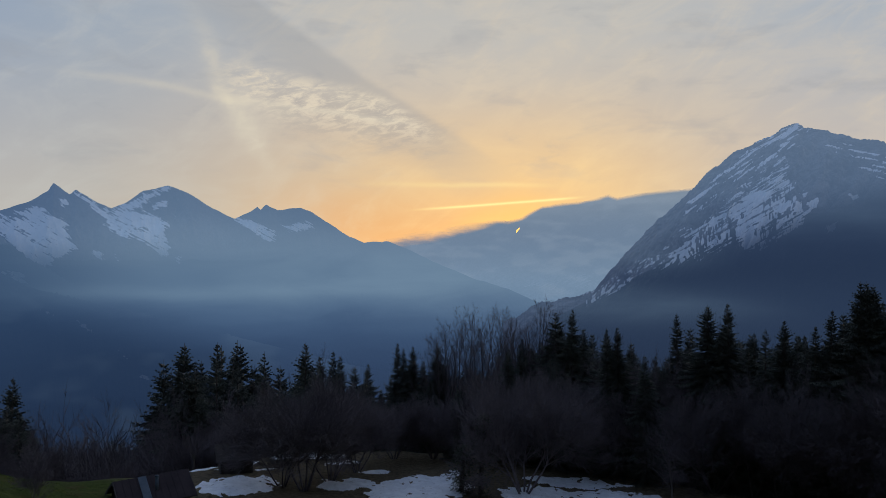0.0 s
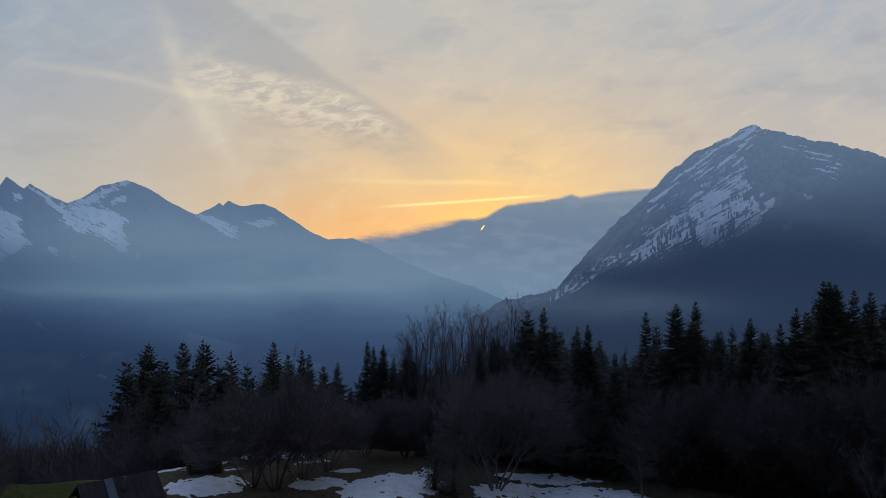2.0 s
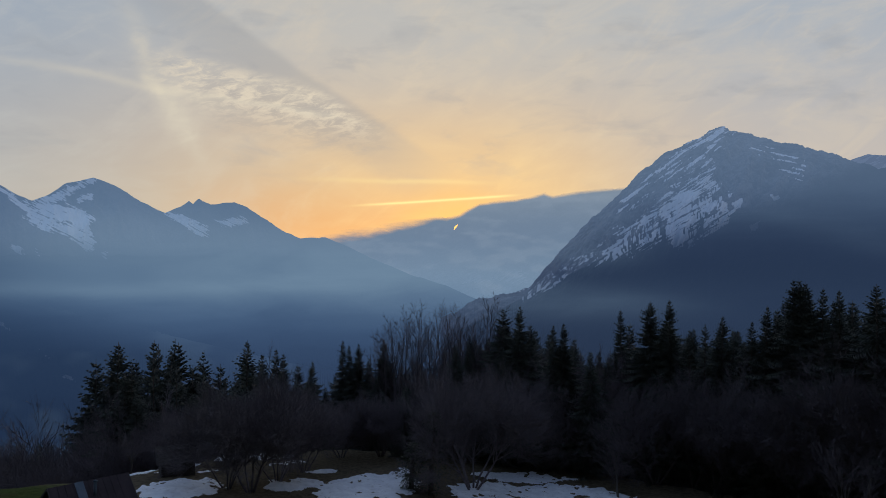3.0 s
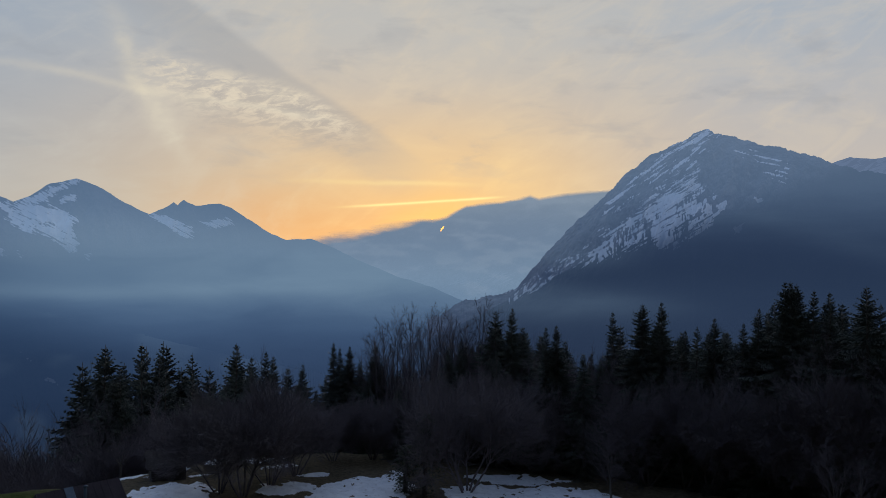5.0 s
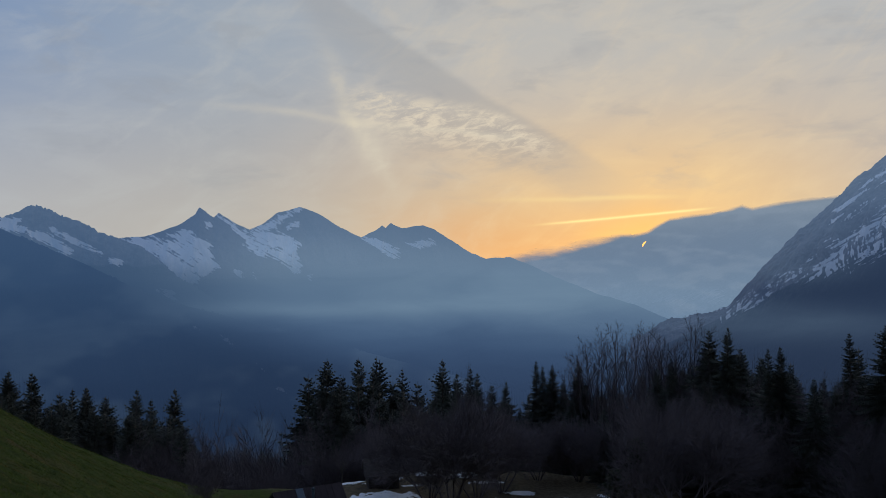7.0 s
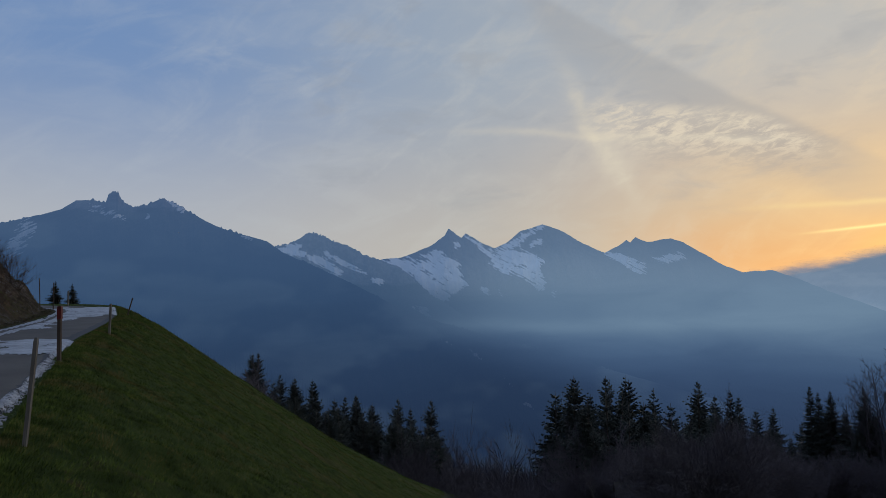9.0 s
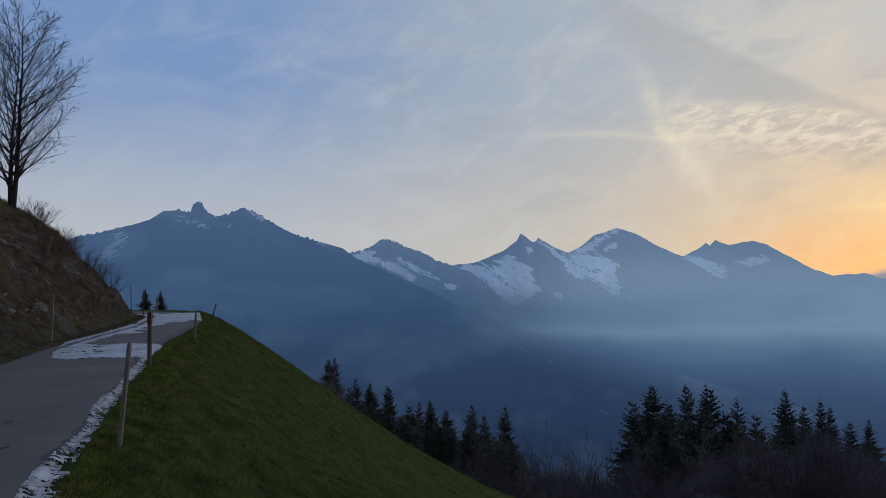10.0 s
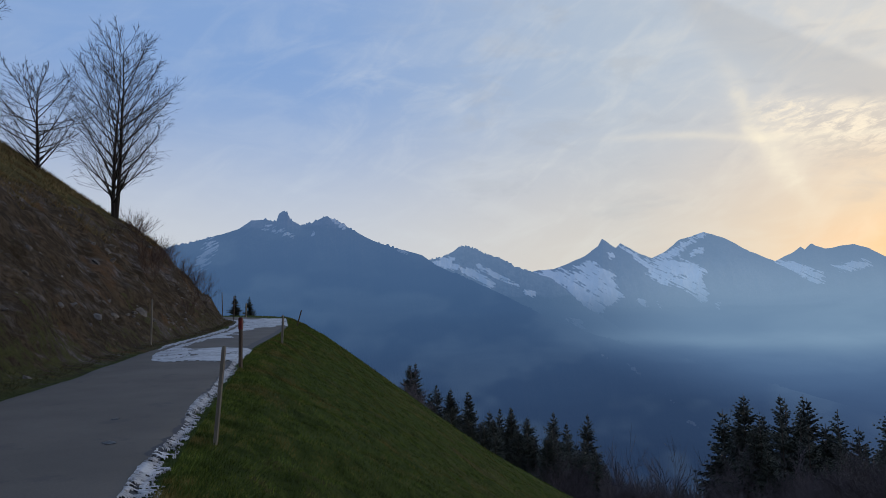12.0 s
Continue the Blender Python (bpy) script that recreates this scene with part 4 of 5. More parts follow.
def spruce(seed, height, width, gap=0.0, top_gap=0.0):
    """Trunk and crown of one spruce: drooping boughs with upturned tips, each with flat side sprays."""
    rnd = random.Random(seed)
    trunk, crown = Soup(), Soup()
    lean = Vector((rnd.uniform(-0.02, 0.02), rnd.uniform(-0.02, 0.02), 1))
    trunk.tube([lean * (height * k) for k in (-0.02, 0.3, 0.6, 0.85, 1.0)], [height * r for r in (0.014, 0.0105, 0.0065, 0.003, 0.0006)], 7)
    turn, k, ragged = rnd.random() * 6, 0.07, 1.0
    while k < 0.992:
        # one whorl of boughs; its reach swings from whorl to whorl
        ragged = 0.6 * ragged + 0.4 * rnd.uniform(0.62, 1.28)
        full = width * min(1.0, (1 - k) / 0.66) ** 0.88 * (1 - 0.25 * max(0, 0.3 - k) / 0.3) * ragged
        count = 5 + int(4 * (1 - k))
        turn += rnd.uniform(0.3, 1.2)
        for b in range(count):
            if rnd.random() < gap + top_gap * (k > 0.5):
                continue
            t = turn + 2 * math.pi * b / count + rnd.uniform(-0.25, 0.25)
            length = max(full * rnd.uniform(0.55, 1.15), 0.12)
            out = Vector((math.cos(t), math.sin(t), 0))
            side = Vector((-out.y, out.x, 0))
            rise = 0.75 * max(0, k - 0.72) / 0.28 + rnd.uniform(-0.05, 0.10)
            droop = rnd.uniform(0.30, 0.55) * (1 - 0.6 * k)
            at = lean * (height * (k + rnd.uniform(-0.004, 0.004)))
            line = [at + out * (length * f) + Vector((0, 0, length * (rise * f - droop * f + 0.42 * droop * f ** 3))) for f in (0.0, 0.35, 0.7, 1.0)]
            crown.tube([line[0], line[2], line[3]], [0.012 + 0.008 * length, 0.01, 0.004], 3)
            fronds = max(3, int(length / 0.26))
            for m in range(fronds):
                f = (m + 0.7) / fronds
                i = min(int(f * 3), 2)
                p = line[i].lerp(line[i + 1], f * 3 - i)
                w = min(0.36 * length * (1.12 - f) + 0.06, 0.60)
                for sgn in (-1, 1):
                    tip = p + side * (sgn * w * rnd.uniform(0.6, 1.05)) + out * (w * rnd.uniform(0.35, 0.8)) - Vector((0, 0, w * rnd.uniform(0.15, 0.7)))
                    wide = out * (0.05 + 0.10 * w)
                    mid = p.lerp(tip, 0.5)
                    crown.poly(p - wide * 0.7, mid - wide - Vector((0, 0, 0.05 + 0.16 * w)), tip, mid + wide)
            if length > 0.5:
                hang = Vector((0, 0, 1))
                crown.poly(line[0], line[1], line[2], line[2] - hang * (0.05 + 0.06 * length), line[1] - hang * (0.10 + 0.09 * length), line[0] - hang * 0.25)
            tip = line[3] + out * 0.10 * length + Vector((0, 0, 0.05))
            crown.poly(line[2] - side * min(0.07 * length, 0.08), tip, line[2] + side * min(0.07 * length, 0.08))
        k += (0.26 + 0.20 * (1 - k)) * rnd.uniform(0.75, 1.25) / height
    return trunk.done("trunk", M_BARK, True), crown.done("crown", M_NEEDLE)


def broadleaf(seed, height, spread, stems=1, depth=5, twig=0.004, fork=0.22, r0=None, start=0.2, density=1.0, lift=0.06):
    """Leafless tree: trunk with limbs in one mesh, fine twigs in another."""
    rnd = random.Random(seed)
    limbs, twigs = Soup(), Soup()

    def grow(at, way, length, radius, level):
        steps = 3 if level < 3 else 2
        pts, radii, d = [at.copy()], [radius], way.copy()
        end = max(radius * 0.55, twig)
        for n in range(steps):
            d = (d + Vector((rnd.gauss(0, 1), rnd.gauss(0, 1), rnd.gauss(0, 0.6))) * 0.12 + Vector((0, 0, lift))).normalized()
            pts.append(pts[-1] + d * (length / steps))
            radii.append(radius + (end - radius) * (n + 1) / steps)
        if level >= depth:
            twigs.spike(pts[0], pts[-1], radius * 1.2)
            return
        (limbs if level < 2 else twigs).tube(pts, radii, 6 if level < 2 else (4 if level < 3 else 3))
        count = max(2, int(round((rnd.choice((4, 5, 6)) if level < 2 else rnd.choice((3, 4, 5))) * density)))
        for c in range(count):
            f = rnd.uniform(start if level == 0 else 0.22, 1.0) if c else 1.0
            i = min(int(f * steps), steps - 1)
            p = pts[i].lerp(pts[i + 1], f * steps - i)
            axis_d = (pts[i + 1] - pts[i]).normalized()
            turn = rnd.uniform(0, 2 * math.pi)
            e = axis_d.cross(Vector((0.3, 0.5, 0.81))).normalized()
            g = axis_d.cross(e)
            lean_out = rnd.uniform(0.45, 0.95) * spread if c else rnd.uniform(0.05, 0.25)
            go = (axis_d + (e * math.cos(turn) + g * math.sin(turn)) * lean_out).normalized()
            grow(p, go, length * rnd.uniform(0.52, 0.76) * (1.0 if c else 1.05), max(end * rnd.uniform(0.55, 0.85), twig), level + 1)

    for k in range(stems):
        t = 2 * math.pi * k / max(stems, 1) + rnd.random()
        out = Vector((math.cos(t), math.sin(t), 0)) * (0.0 if stems == 1 else 0.16 + 0.05 * stems)
        base = out * 0.3 * height / 10
        grow(base + Vector((0, 0, -0.3)), (Vector((0, 0, 1)) + out * 1.1).normalized(), height * rnd.uniform(0.34, 0.42), (r0 or height * 0.014) / (1 + 0.25 * (stems - 1)), 0)
    return limbs, twigs


def ash(seed, height, reach, stems=1, bare=0.12, limbs_n=24, twig=0.009, sub=8, angles=(38, 66), apart=0.13, kids=4, wander=1.0, fan=(28, 58), girth=1.0, rise=0.045, vary=(0.7, 1.15)):
    """Leafless tree with stems that run to the top: ascending limbs, side twigs and twiglets."""
    rnd = random.Random(seed)
    limbs, twigs = Soup(), Soup()

    def bend_line(at, way, length, steps, loose, lift):
        pts, d, loose = [at.copy()], way.normalized(), loose * wander
        for n in range(steps):
            d = (d + Vector((rnd.gauss(0, loose), rnd.gauss(0, loose), rnd.gauss(0, loose * 0.6) + lift))).normalized()
            pts.append(pts[-1] + d * (length / steps))
        return pts

    def on_line(pts, f):
        i = min(int(f * (len(pts) - 1)), len(pts) - 2)
        return pts[i].lerp(pts[i + 1], f * (len(pts) - 1) - i), (pts[i + 1] - pts[i]).normalized()

    def aside(d, turn, angle):
        e = d.cross(Vector((0.3, 0.5, 0.81))).normalized()
        g = d.cross(e)
        return d * math.cos(angle) + (e * math.cos(turn) + g * math.sin(turn)) * math.sin(angle)

    for k in range(stems):
        t = 2 * math.pi * k / stems + rnd.random()
        tilt = Vector((math.cos(t), math.sin(t), 0)) * (0.0 if stems == 1 else apart)
        tall = height * (1.0 if k == 0 else rnd.uniform(0.78, 0.94))
        stem = bend_line(Vector((0, 0, -0.3)) + tilt * 1.2, Vector((0, 0, 1)) + tilt, tall, 7, 0.05, 0.03)
        r0 = girth * height * 0.0135 / (1 + 0.2 * (stems - 1))
        limbs.tube(stem, [r0 * (1 - 0.93 * (n / 7) ** 0.8) + 0.008 for n in range(8)], 7)
        turn = rnd.random() * 6
        for n in range(limbs_n):
            f = bare + (0.97 - bare) * ((n + rnd.random() * 0.6) / limbs_n) ** 1.15
            at, d = on_line(stem, f)
            turn += 2.4 + rnd.uniform(-0.5, 0.5)
            length = reach * height * (0.25 + 0.75 * min(1, (1 - f) / 0.42) ** 0.8) * rnd.uniform(*vary) * (0.75 + 0.25 * min(1, f / 0.3))
            branch = bend_line(at, aside(d, turn, radians(rnd.uniform(*angles))), length, 5, 0.075, rise)
            rb = max(r0 * 0.44 * (1 - 0.75 * f), twig * 1.4)
            limbs.tube(branch, [rb + (twig - rb) * (m / 5) ** 0.7 for m in range(6)], 5)
            count = max(4, int(sub * length / (reach * height) + 2.5))
            for m in range(count):
                g = 0.18 + 0.8 * (m + rnd.random()) / count
                p, e = on_line(branch, g)
                side = bend_line(p, aside(e, rnd.uniform(0, 6.28), radians(rnd.uniform(*fan))), length * (1.1 - g) * rnd.uniform(0.3, 0.55) + 0.25, 3, 0.10, rise * 0.5)
                twigs.tube(side, [twig * 1.3, twig * 1.15, twig, twig * 0.8], 3)
                for w in range(kids):
                    p2, e2 = on_line(side, rnd.uniform(0.25, 1.0))
                    last = bend_line(p2, aside(e2, rnd.uniform(0, 6.28), radians(rnd.uniform(*fan))), rnd.uniform(0.25, 0.6) * (0.5 + 0.03 * height), 2, 0.08, 0.03)
                    twigs.tube(last, [twig * 0.9, twig * 0.8, twig * 0.6], 3)
    return limbs, twigs


def tree_thing(name, meshes, label, group):
    top = tagged(new(name), label, "tree", group)
    for key, data in meshes:
        part(key, data, top)
    return top


SPRUCES = [tree_thing("spruce", zip(("trunk", "crown"), spruce(s, h, w, q, g)), "dark green spruce with drooping boughs in the valley wood", "spruces of the wood")
           for s, h, w, q, g in ((1, 22, 5.6, 0.04, 0.0), (2, 20, 4.2, 0.06, 0.0), (3, 24, 7.4, 0.0, 0.0), (4, 17, 4.4, 0.0, 0.0), (5, 21, 4.6, 0.25, 0.30), (6, 19, 6.2, 0.10, 0.18))]
SPRUCE_H = (22, 20, 24, 17, 21, 19)
BARE = []
BARE_H = (15, 13, 9, 17, 7, 14)
for kind, tall in enumerate(BARE_H):
    if kind in (0, 3):
        limbs, twigs = ash(11 + kind, tall, 0.27, 3, 0.30, 15, 0.0075, 7, (18, 42), 0.15, 5, 0.32, (14, 36), 0.9, 0.03)
    elif kind == 5:
        limbs, twigs = broadleaf(19, tall * 1.18, 0.95, 6, 5, 0.010, start=0.45, density=1.35, lift=0.045, r0=0.32)
    else:
        limbs, twigs = broadleaf(11 + kind, tall, (0.85, 1.0, 1.15, 0.62, 1.15)[kind], (1, 3, 5, 2, 6)[kind], 5, 0.010)
    BARE.append(tree_thing("bare_tree", (("trunk", limbs.done("trunk", M_TWIG, True)), ("crown", twigs.done("crown", M_TWIG))),
                           "leafless dark broadleaf tree with fine spreading twigs", "bare trees of the wood"))
first_used = set()


def plant(pool, k, x, y, z, turn, scale):
    """The first of a kind is moved to its place, later ones are copies."""
    ob = pool[k]
    if ob.name in first_used:
        ob = copy_thing(ob, pose(x, y, z, 0, 0, turn))
    else:
        first_used.add(ob.name)
        ob.matrix_basis = pose(x, y, z, 0, 0, turn)
    ob.scale = (scale, scale, scale)
    return ob


def by_sight(az, dist):
    return dist * math.sin(radians(az)) + 0.6, dist * math.cos(radians(az))


# tops: azimuth, elevation of the tip, distance, kind
TIPS = [
        (-19.78, -7.06, 126, 2), (-20.76, -8.3, 128, 3), (-18.65, -8.4, 124, 1), (-17.69, -7.05, 124, 1), (-16.93, -7.29, 123, 4), (-15.81, -6.98, 122, 4), (-15.64, -7.29, 122, 5), (-14.63, -8.99, 121, 3),
        (-13.67, -7.92, 121, 4), (-12.16, -9.07, 120, 3), (-10.19, -7.33, 118, 0), (-8.68, -8.34, 115, 0), (-7.58, -7.91, 114, 1), (-7.16, -8.37, 113, 1), (-6.32, -9.28, 112, 3), (-5.29, -9.02, 110, 0),
        (-3.92, -11.01, 108, 3), (-2.54, -7.4, 106, 1), (-1.97, -7.81, 105, 1), (-1.31, -7.68, 104, 0), (-0.36, -8.77, 103, 3), (0.86, -7.3, 101, 0), (1.44, -8.76, 100, 3), (10.56, -4.74, 88, 5),
        (11.62, -4.49, 87, 0), (14.65, -5.99, 84, 1), (15.62, -5.82, 84, 0), (17.72, -7.94, 82, 3), (20.09, -4.62, 87, 1), (22.12, -3.86, 86, 2), (23.81, -3.72, 85, 0), (26.1, -5.49, 84, 4),
        (27.43, -4.78, 84, 0), (29.3, -5.12, 83, 1), (30.23, -3.94, 83, 0), (31.93, -1.87, 83, 1), (32.56, -1.85, 83, 2), (33.16, -2.08, 83, 2), (33.82, -2.47, 83, 1), (34.65, -3.5, 83, 1),
        (35.36, -2.58, 83, 0), (37.67, -2.1, 82, 5), (38.34, -3.25, 82, 4), (39.6, -3, 82, 2), (41.5, -3.4, 84, 1), (43.5, -3, 83, 0),
        (-58.8, 0.95, 92, 5), (-57.7, 0.75, 92, 5),
        (-44.99, -4.81, 120, 2), (-44.46, -4.71, 121, 1), (-43.65, -7, 122, 3), (-42.71, -6.46, 123, 0), (-41.97, -7, 125, 2), (-41.44, -6.83, 125, 1), (-40.27, -7.07, 127, 1), (-39.85, -7.26, 128, 1),
        (-38.71, -8.65, 129, 3), (-38.24, -8.39, 130, 1), (-37.37, -8.41, 131, 1), (-36.9, -8.36, 132, 0), (-35.84, -9.05, 133, 2), (-33.87, -8.75, 136, 0), (-33.07, -9.52, 138, 1), (-31.3, -8.89, 140, 0),
        (-26.11, -13.54, 139, 3), (-27.6, -14, 150, 3), (-29.4, -12.9, 146, 3), (-30.4, -11.2, 140, 3),]


def plant_woods():
    rnd = random.Random(5)
    for az, el, dist, kind in TIPS:
        x, y = by_sight(az, dist)
        tip = 1.8 + dist * math.tan(radians(el))
        low = land_at(x, y) - 0.2
        full = max(tip - low, 2.5)
        plant(SPRUCES, kind, x, y, low, rnd.uniform(0, 360), full / SPRUCE_H[kind])
    # bare trees among and before the spruces: azimuth, elevation of the top, distance, kind
    for az, el, dist, kind in [(0.48, -6.94, 102, 3), (1.33, -5.65, 101, 0), (2.17, -4.72, 99, 3), (3.07, -4.43, 98, 0), (4.02, -4.7, 97, 3), (5.01, -4.78, 95, 0), (5.91, -5.05, 94, 3), (6.89, -4.57, 93, 0), (8.01, -5.15, 91, 3),
                               (8.75, -3.86, 90, 0), (9.41, -4.44, 90, 3), (-9.6, -10.3, 71, 5), (-11.4, -11.9, 73, 5), (-7.6, -11.4, 74, 5), (-5.6, -11.8, 79, 5), (8.2, -9.9, 73, 5), (5, -11.6, 87, 5), (11.8, -9.6, 85, 5), (14.6, -10.2, 86, 1), (17.4, -10, 85, 5),
                               (19.2, -8, 84, 1), (22.6, -9.6, 82, 5), (25.4, -8.6, 82, 1), (27.2, -9.4, 82, 5), (31, -9, 82, 5), (34.6, -8.4, 81, 5), (37.6, -7.8, 80, 5), (40.5, -7, 82, 5), (-14.6, -12.4, 92, 5),
                               (-17.6, -12.8, 98, 5), (-20.4, -13.4, 104, 5), (-22.2, -14, 104, 2), (-12.2, -12.2, 94, 5), (-2.6, -12.2, 86, 5), (0.6, -11.6, 86, 5), (-30.2, -13.2, 118, 5), (-32.4, -13.0, 112, 5), (-34.8, -12.4, 112, 5),
                               (-25.2, -14.6, 106, 4), (-27.8, -14.8, 110, 4), (-28.6, -14.2, 120, 2), (-23.6, -14.9, 92, 4), (-46.3, -5.6, 104, 4), (-28.9, -16.9, 62, 2)]:
        x, y = by_sight(az, dist)
        low = land_at(x, y) - 0.2
        full = max(1.6 + dist * math.tan(radians(el)) - low, 3.5)
        plant(BARE, kind, x, y, low, rnd.uniform(0, 360), full / BARE_H[kind])


def fill_woods():
    """The wood's depth: more spruces behind the foremost, and bare undergrowth between the stems."""
    rnd = random.Random(9)
    line_az, line_el = zip(*sorted((t[0], t[1]) for t in TIPS if t[0] > -22))
    for n in range(230):
        az = rnd.uniform(-20, 46)
        dist = rnd.uniform(100, 150) if az < 0 else rnd.uniform(84, 130)
        x, y = by_sight(az, dist)
        low = land_at(x, y) - 0.3
        el = float(np.interp(az, line_az, line_el)) - rnd.uniform(0.7, 3.4)
        kind = rnd.choice((0, 1, 2, 3, 3, 5))
        full = 1.6 + dist * math.tan(radians(el)) - low
        if full > 7:
            plant(SPRUCES, kind, x, y, low, rnd.uniform(0, 360), full / SPRUCE_H[kind])
    for n in range(95):
        az = rnd.uniform(-20, 44) if n < 45 else rnd.uniform(7, 44)
        dist = rnd.uniform(89, 106) if az < 8 else rnd.uniform(85, 96)
        x, y = by_sight(az, dist)
        low = land_at(x, y) - 0.2
        kind = rnd.choice((1, 2, 2, 4, 4))
        el = rnd.uniform(-14.5, -11.0) if az < 7 else rnd.uniform(-13, -8)
        full = 1.6 + dist * math.tan(radians(el)) - low
        if full > 3:
            plant(BARE, kind, x, y, low, rnd.uniform(0, 360), full / BARE_H[kind])
    for n in range(96):
        az, dist = rnd.uniform(-45.5, -22), rnd.uniform(114, 150)
        x, y = by_sight(az, dist)
        low = land_at(x, y) - 0.2
        line = float(np.interp(az, (-46, -44, -38, -33, -31, -30, -26, -22), (-6.8, -7.2, -9.3, -10.2, -10.6, -12.6, -14.6, -13)))
        full = 1.6 + dist * math.tan(radians(line - rnd.uniform(-0.3, 1.4))) - low
        if full > 3:
            conifer = n % 2 or az < -30
            kind = rnd.choice((0, 2, 3, 5)) if conifer else rnd.choice((1, 2, 4))
            pool, tall = (SPRUCES, SPRUCE_H) if conifer else (BARE, BARE_H)
            plant(pool, kind, x, y, low, rnd.uniform(0, 360), full / tall[kind])


plant_woods()
fill_woods()


def birch(az, dist, height, seed):
    limbs, twigs = broadleaf(seed, height, 0.7, 1, 4, 0.01, start=0.45)
    ob = tree_thing("birch", (("trunk", limbs.done("trunk", M_PALEBARK, True)), ("crown", twigs.done("crown", M_TWIG))), "slender bare birch with a pale grey trunk", "")
    x, y = by_sight(az, dist)
    ob.matrix_basis = pose(x, y, land_at(x, y) - 0.2, 3, -4, seed * 40)


birch(-18.5, 86, 8, 31)
birch(-37.5, 104, 9, 32)
birch(19.9, 75, 10, 33)
birch(35.8, 73, 11, 34)
birch(36.8, 74, 12, 35)

M_IVY = mottled("ivy_leaves", (0.030, 0.040, 0.022), (0.062, 0.074, 0.040), 1.2, 0.6, per_object=0.2)


def ivy_tree(az, dist, height):
    """A stump of a tree wrapped in ivy."""
    rnd = random.Random(51)
    trunk, leaves = Soup(), Soup()
    trunk.tube([(0, 0, -0.3), (0.1, 0, height * 0.5), (0.3, 0.1, height * 0.95)], [0.3, 0.24, 0.1], 7)
    for n in range(3600):
        k = rnd.random() ** 0.9
        r = (0.75 + 0.8 * math.sin(math.pi * min(1, k * 1.15)) + 0.35 * math.sin(k * 23)) * rnd.uniform(0.35, 1.05)
        t = rnd.uniform(0, 2 * math.pi)
        p = Vector((r * math.cos(t) + 0.25 * k, r * math.sin(t), 0.3 + k * height))
        d = Vector((rnd.gauss(0, 1), rnd.gauss(0, 1), rnd.gauss(-0.3, 0.6))).normalized() * rnd.uniform(0.10, 0.24)
        e = d.cross(Vector((0.2, 0.3, 0.93))).normalized() * d.length * 0.45
        leaves.poly(p, p + d * 0.5 + e, p + d, p + d * 0.5 - e)
    ob = tree_thing("ivy_tree", (("trunk", trunk.done("trunk", M_BARK, True)), ("foliage", leaves.done("foliage", M_IVY))), "dark ivy-clad tree stump on the snowy meadow", "")
    x, y = by_sight(az, dist)
    ob.matrix_basis = pose(x, y, land_at(x, y) - 0.2, 0, 0, 0)


ivy_tree(4.8, 70, 8.2)
ivy_tree(3.2, 71, 4.6)

# ---- the two trees on the bank's crest ----


def crest_tree(seed, az, dist, height, stems, reach, bare, angles, girth, label):
    x, y = by_sight(az, dist)
    limbs, twigs = ash(seed, height, reach, stems, bare, 40, 0.0095, 13, angles, 0.05, 5, 0.6, (18, 48), girth, 0.09, (0.85, 1.1))
    ob = tree_thing("bare_tree", (("trunk", limbs.done("trunk", M_DARKBARK, True)), ("crown", twigs.done("crown", M_DARKBARK))), label, "trees on the bank")
    ob.matrix_basis = pose(x, y, land_at(x, y) - 0.1, 0, 0, 60)
    return ob


crest_tree(221, -67.5, 64, 16.0, 2, 0.40, 0.12, (34, 68), 1.15, "tall leafless ash tree on the bank's grassy crest")
crest_tree(207, -72.5, 64, 7.4, 1, 0.72, 0.06, (42, 84), 1.9, "broad leafless tree on the upper grass slope")
crest_tree(213, -78.9, 60, 14.0, 1, 0.42, 0.08, (34, 70), 1.5, "leafless tree high on the grass slope")


def plant_shrubs():
    """Brambles and whips along the bank's outer edge."""
    rnd = random.Random(77)
    kinds = []
    for s, h, st in ((61, 2.6, 8), (62, 1.9, 9)):
        limbs, twigs = broadleaf(s, h * 1.4, 0.32, st, 2, 0.006, r0=0.016, lift=0.02, density=0.9)
        kinds.append(tree_thing("shrub", (("stem", limbs.done("stem", M_BRAMBLE, True)), ("crown", twigs.done("crown", M_BRAMBLE))), "tangled leafless reddish-brown shrub on the bank's edge", "shrubs on the bank"))
    for n in range(32):
        a = rnd.uniform(46, 67)
        s = float(edge_high(a)) - rnd.uniform(3.0, 10) * (0.5 + 0.5 * rnd.random())
        x, y = to_xy(a, s)
        ob = kinds[n % 2]
        m = pose(x, y, land_at(x, y) - 0.1, rnd.uniform(-12, 12), rnd.uniform(-12, 12), rnd.uniform(0, 360))
        if n > 1:
            ob = copy_thing(ob, m)
        else:
            ob.matrix_basis = m
        k = rnd.uniform(0.45, 1.05)
        ob.scale = (k, k, k)


plant_shrubs()

# ---- roadside stakes ----


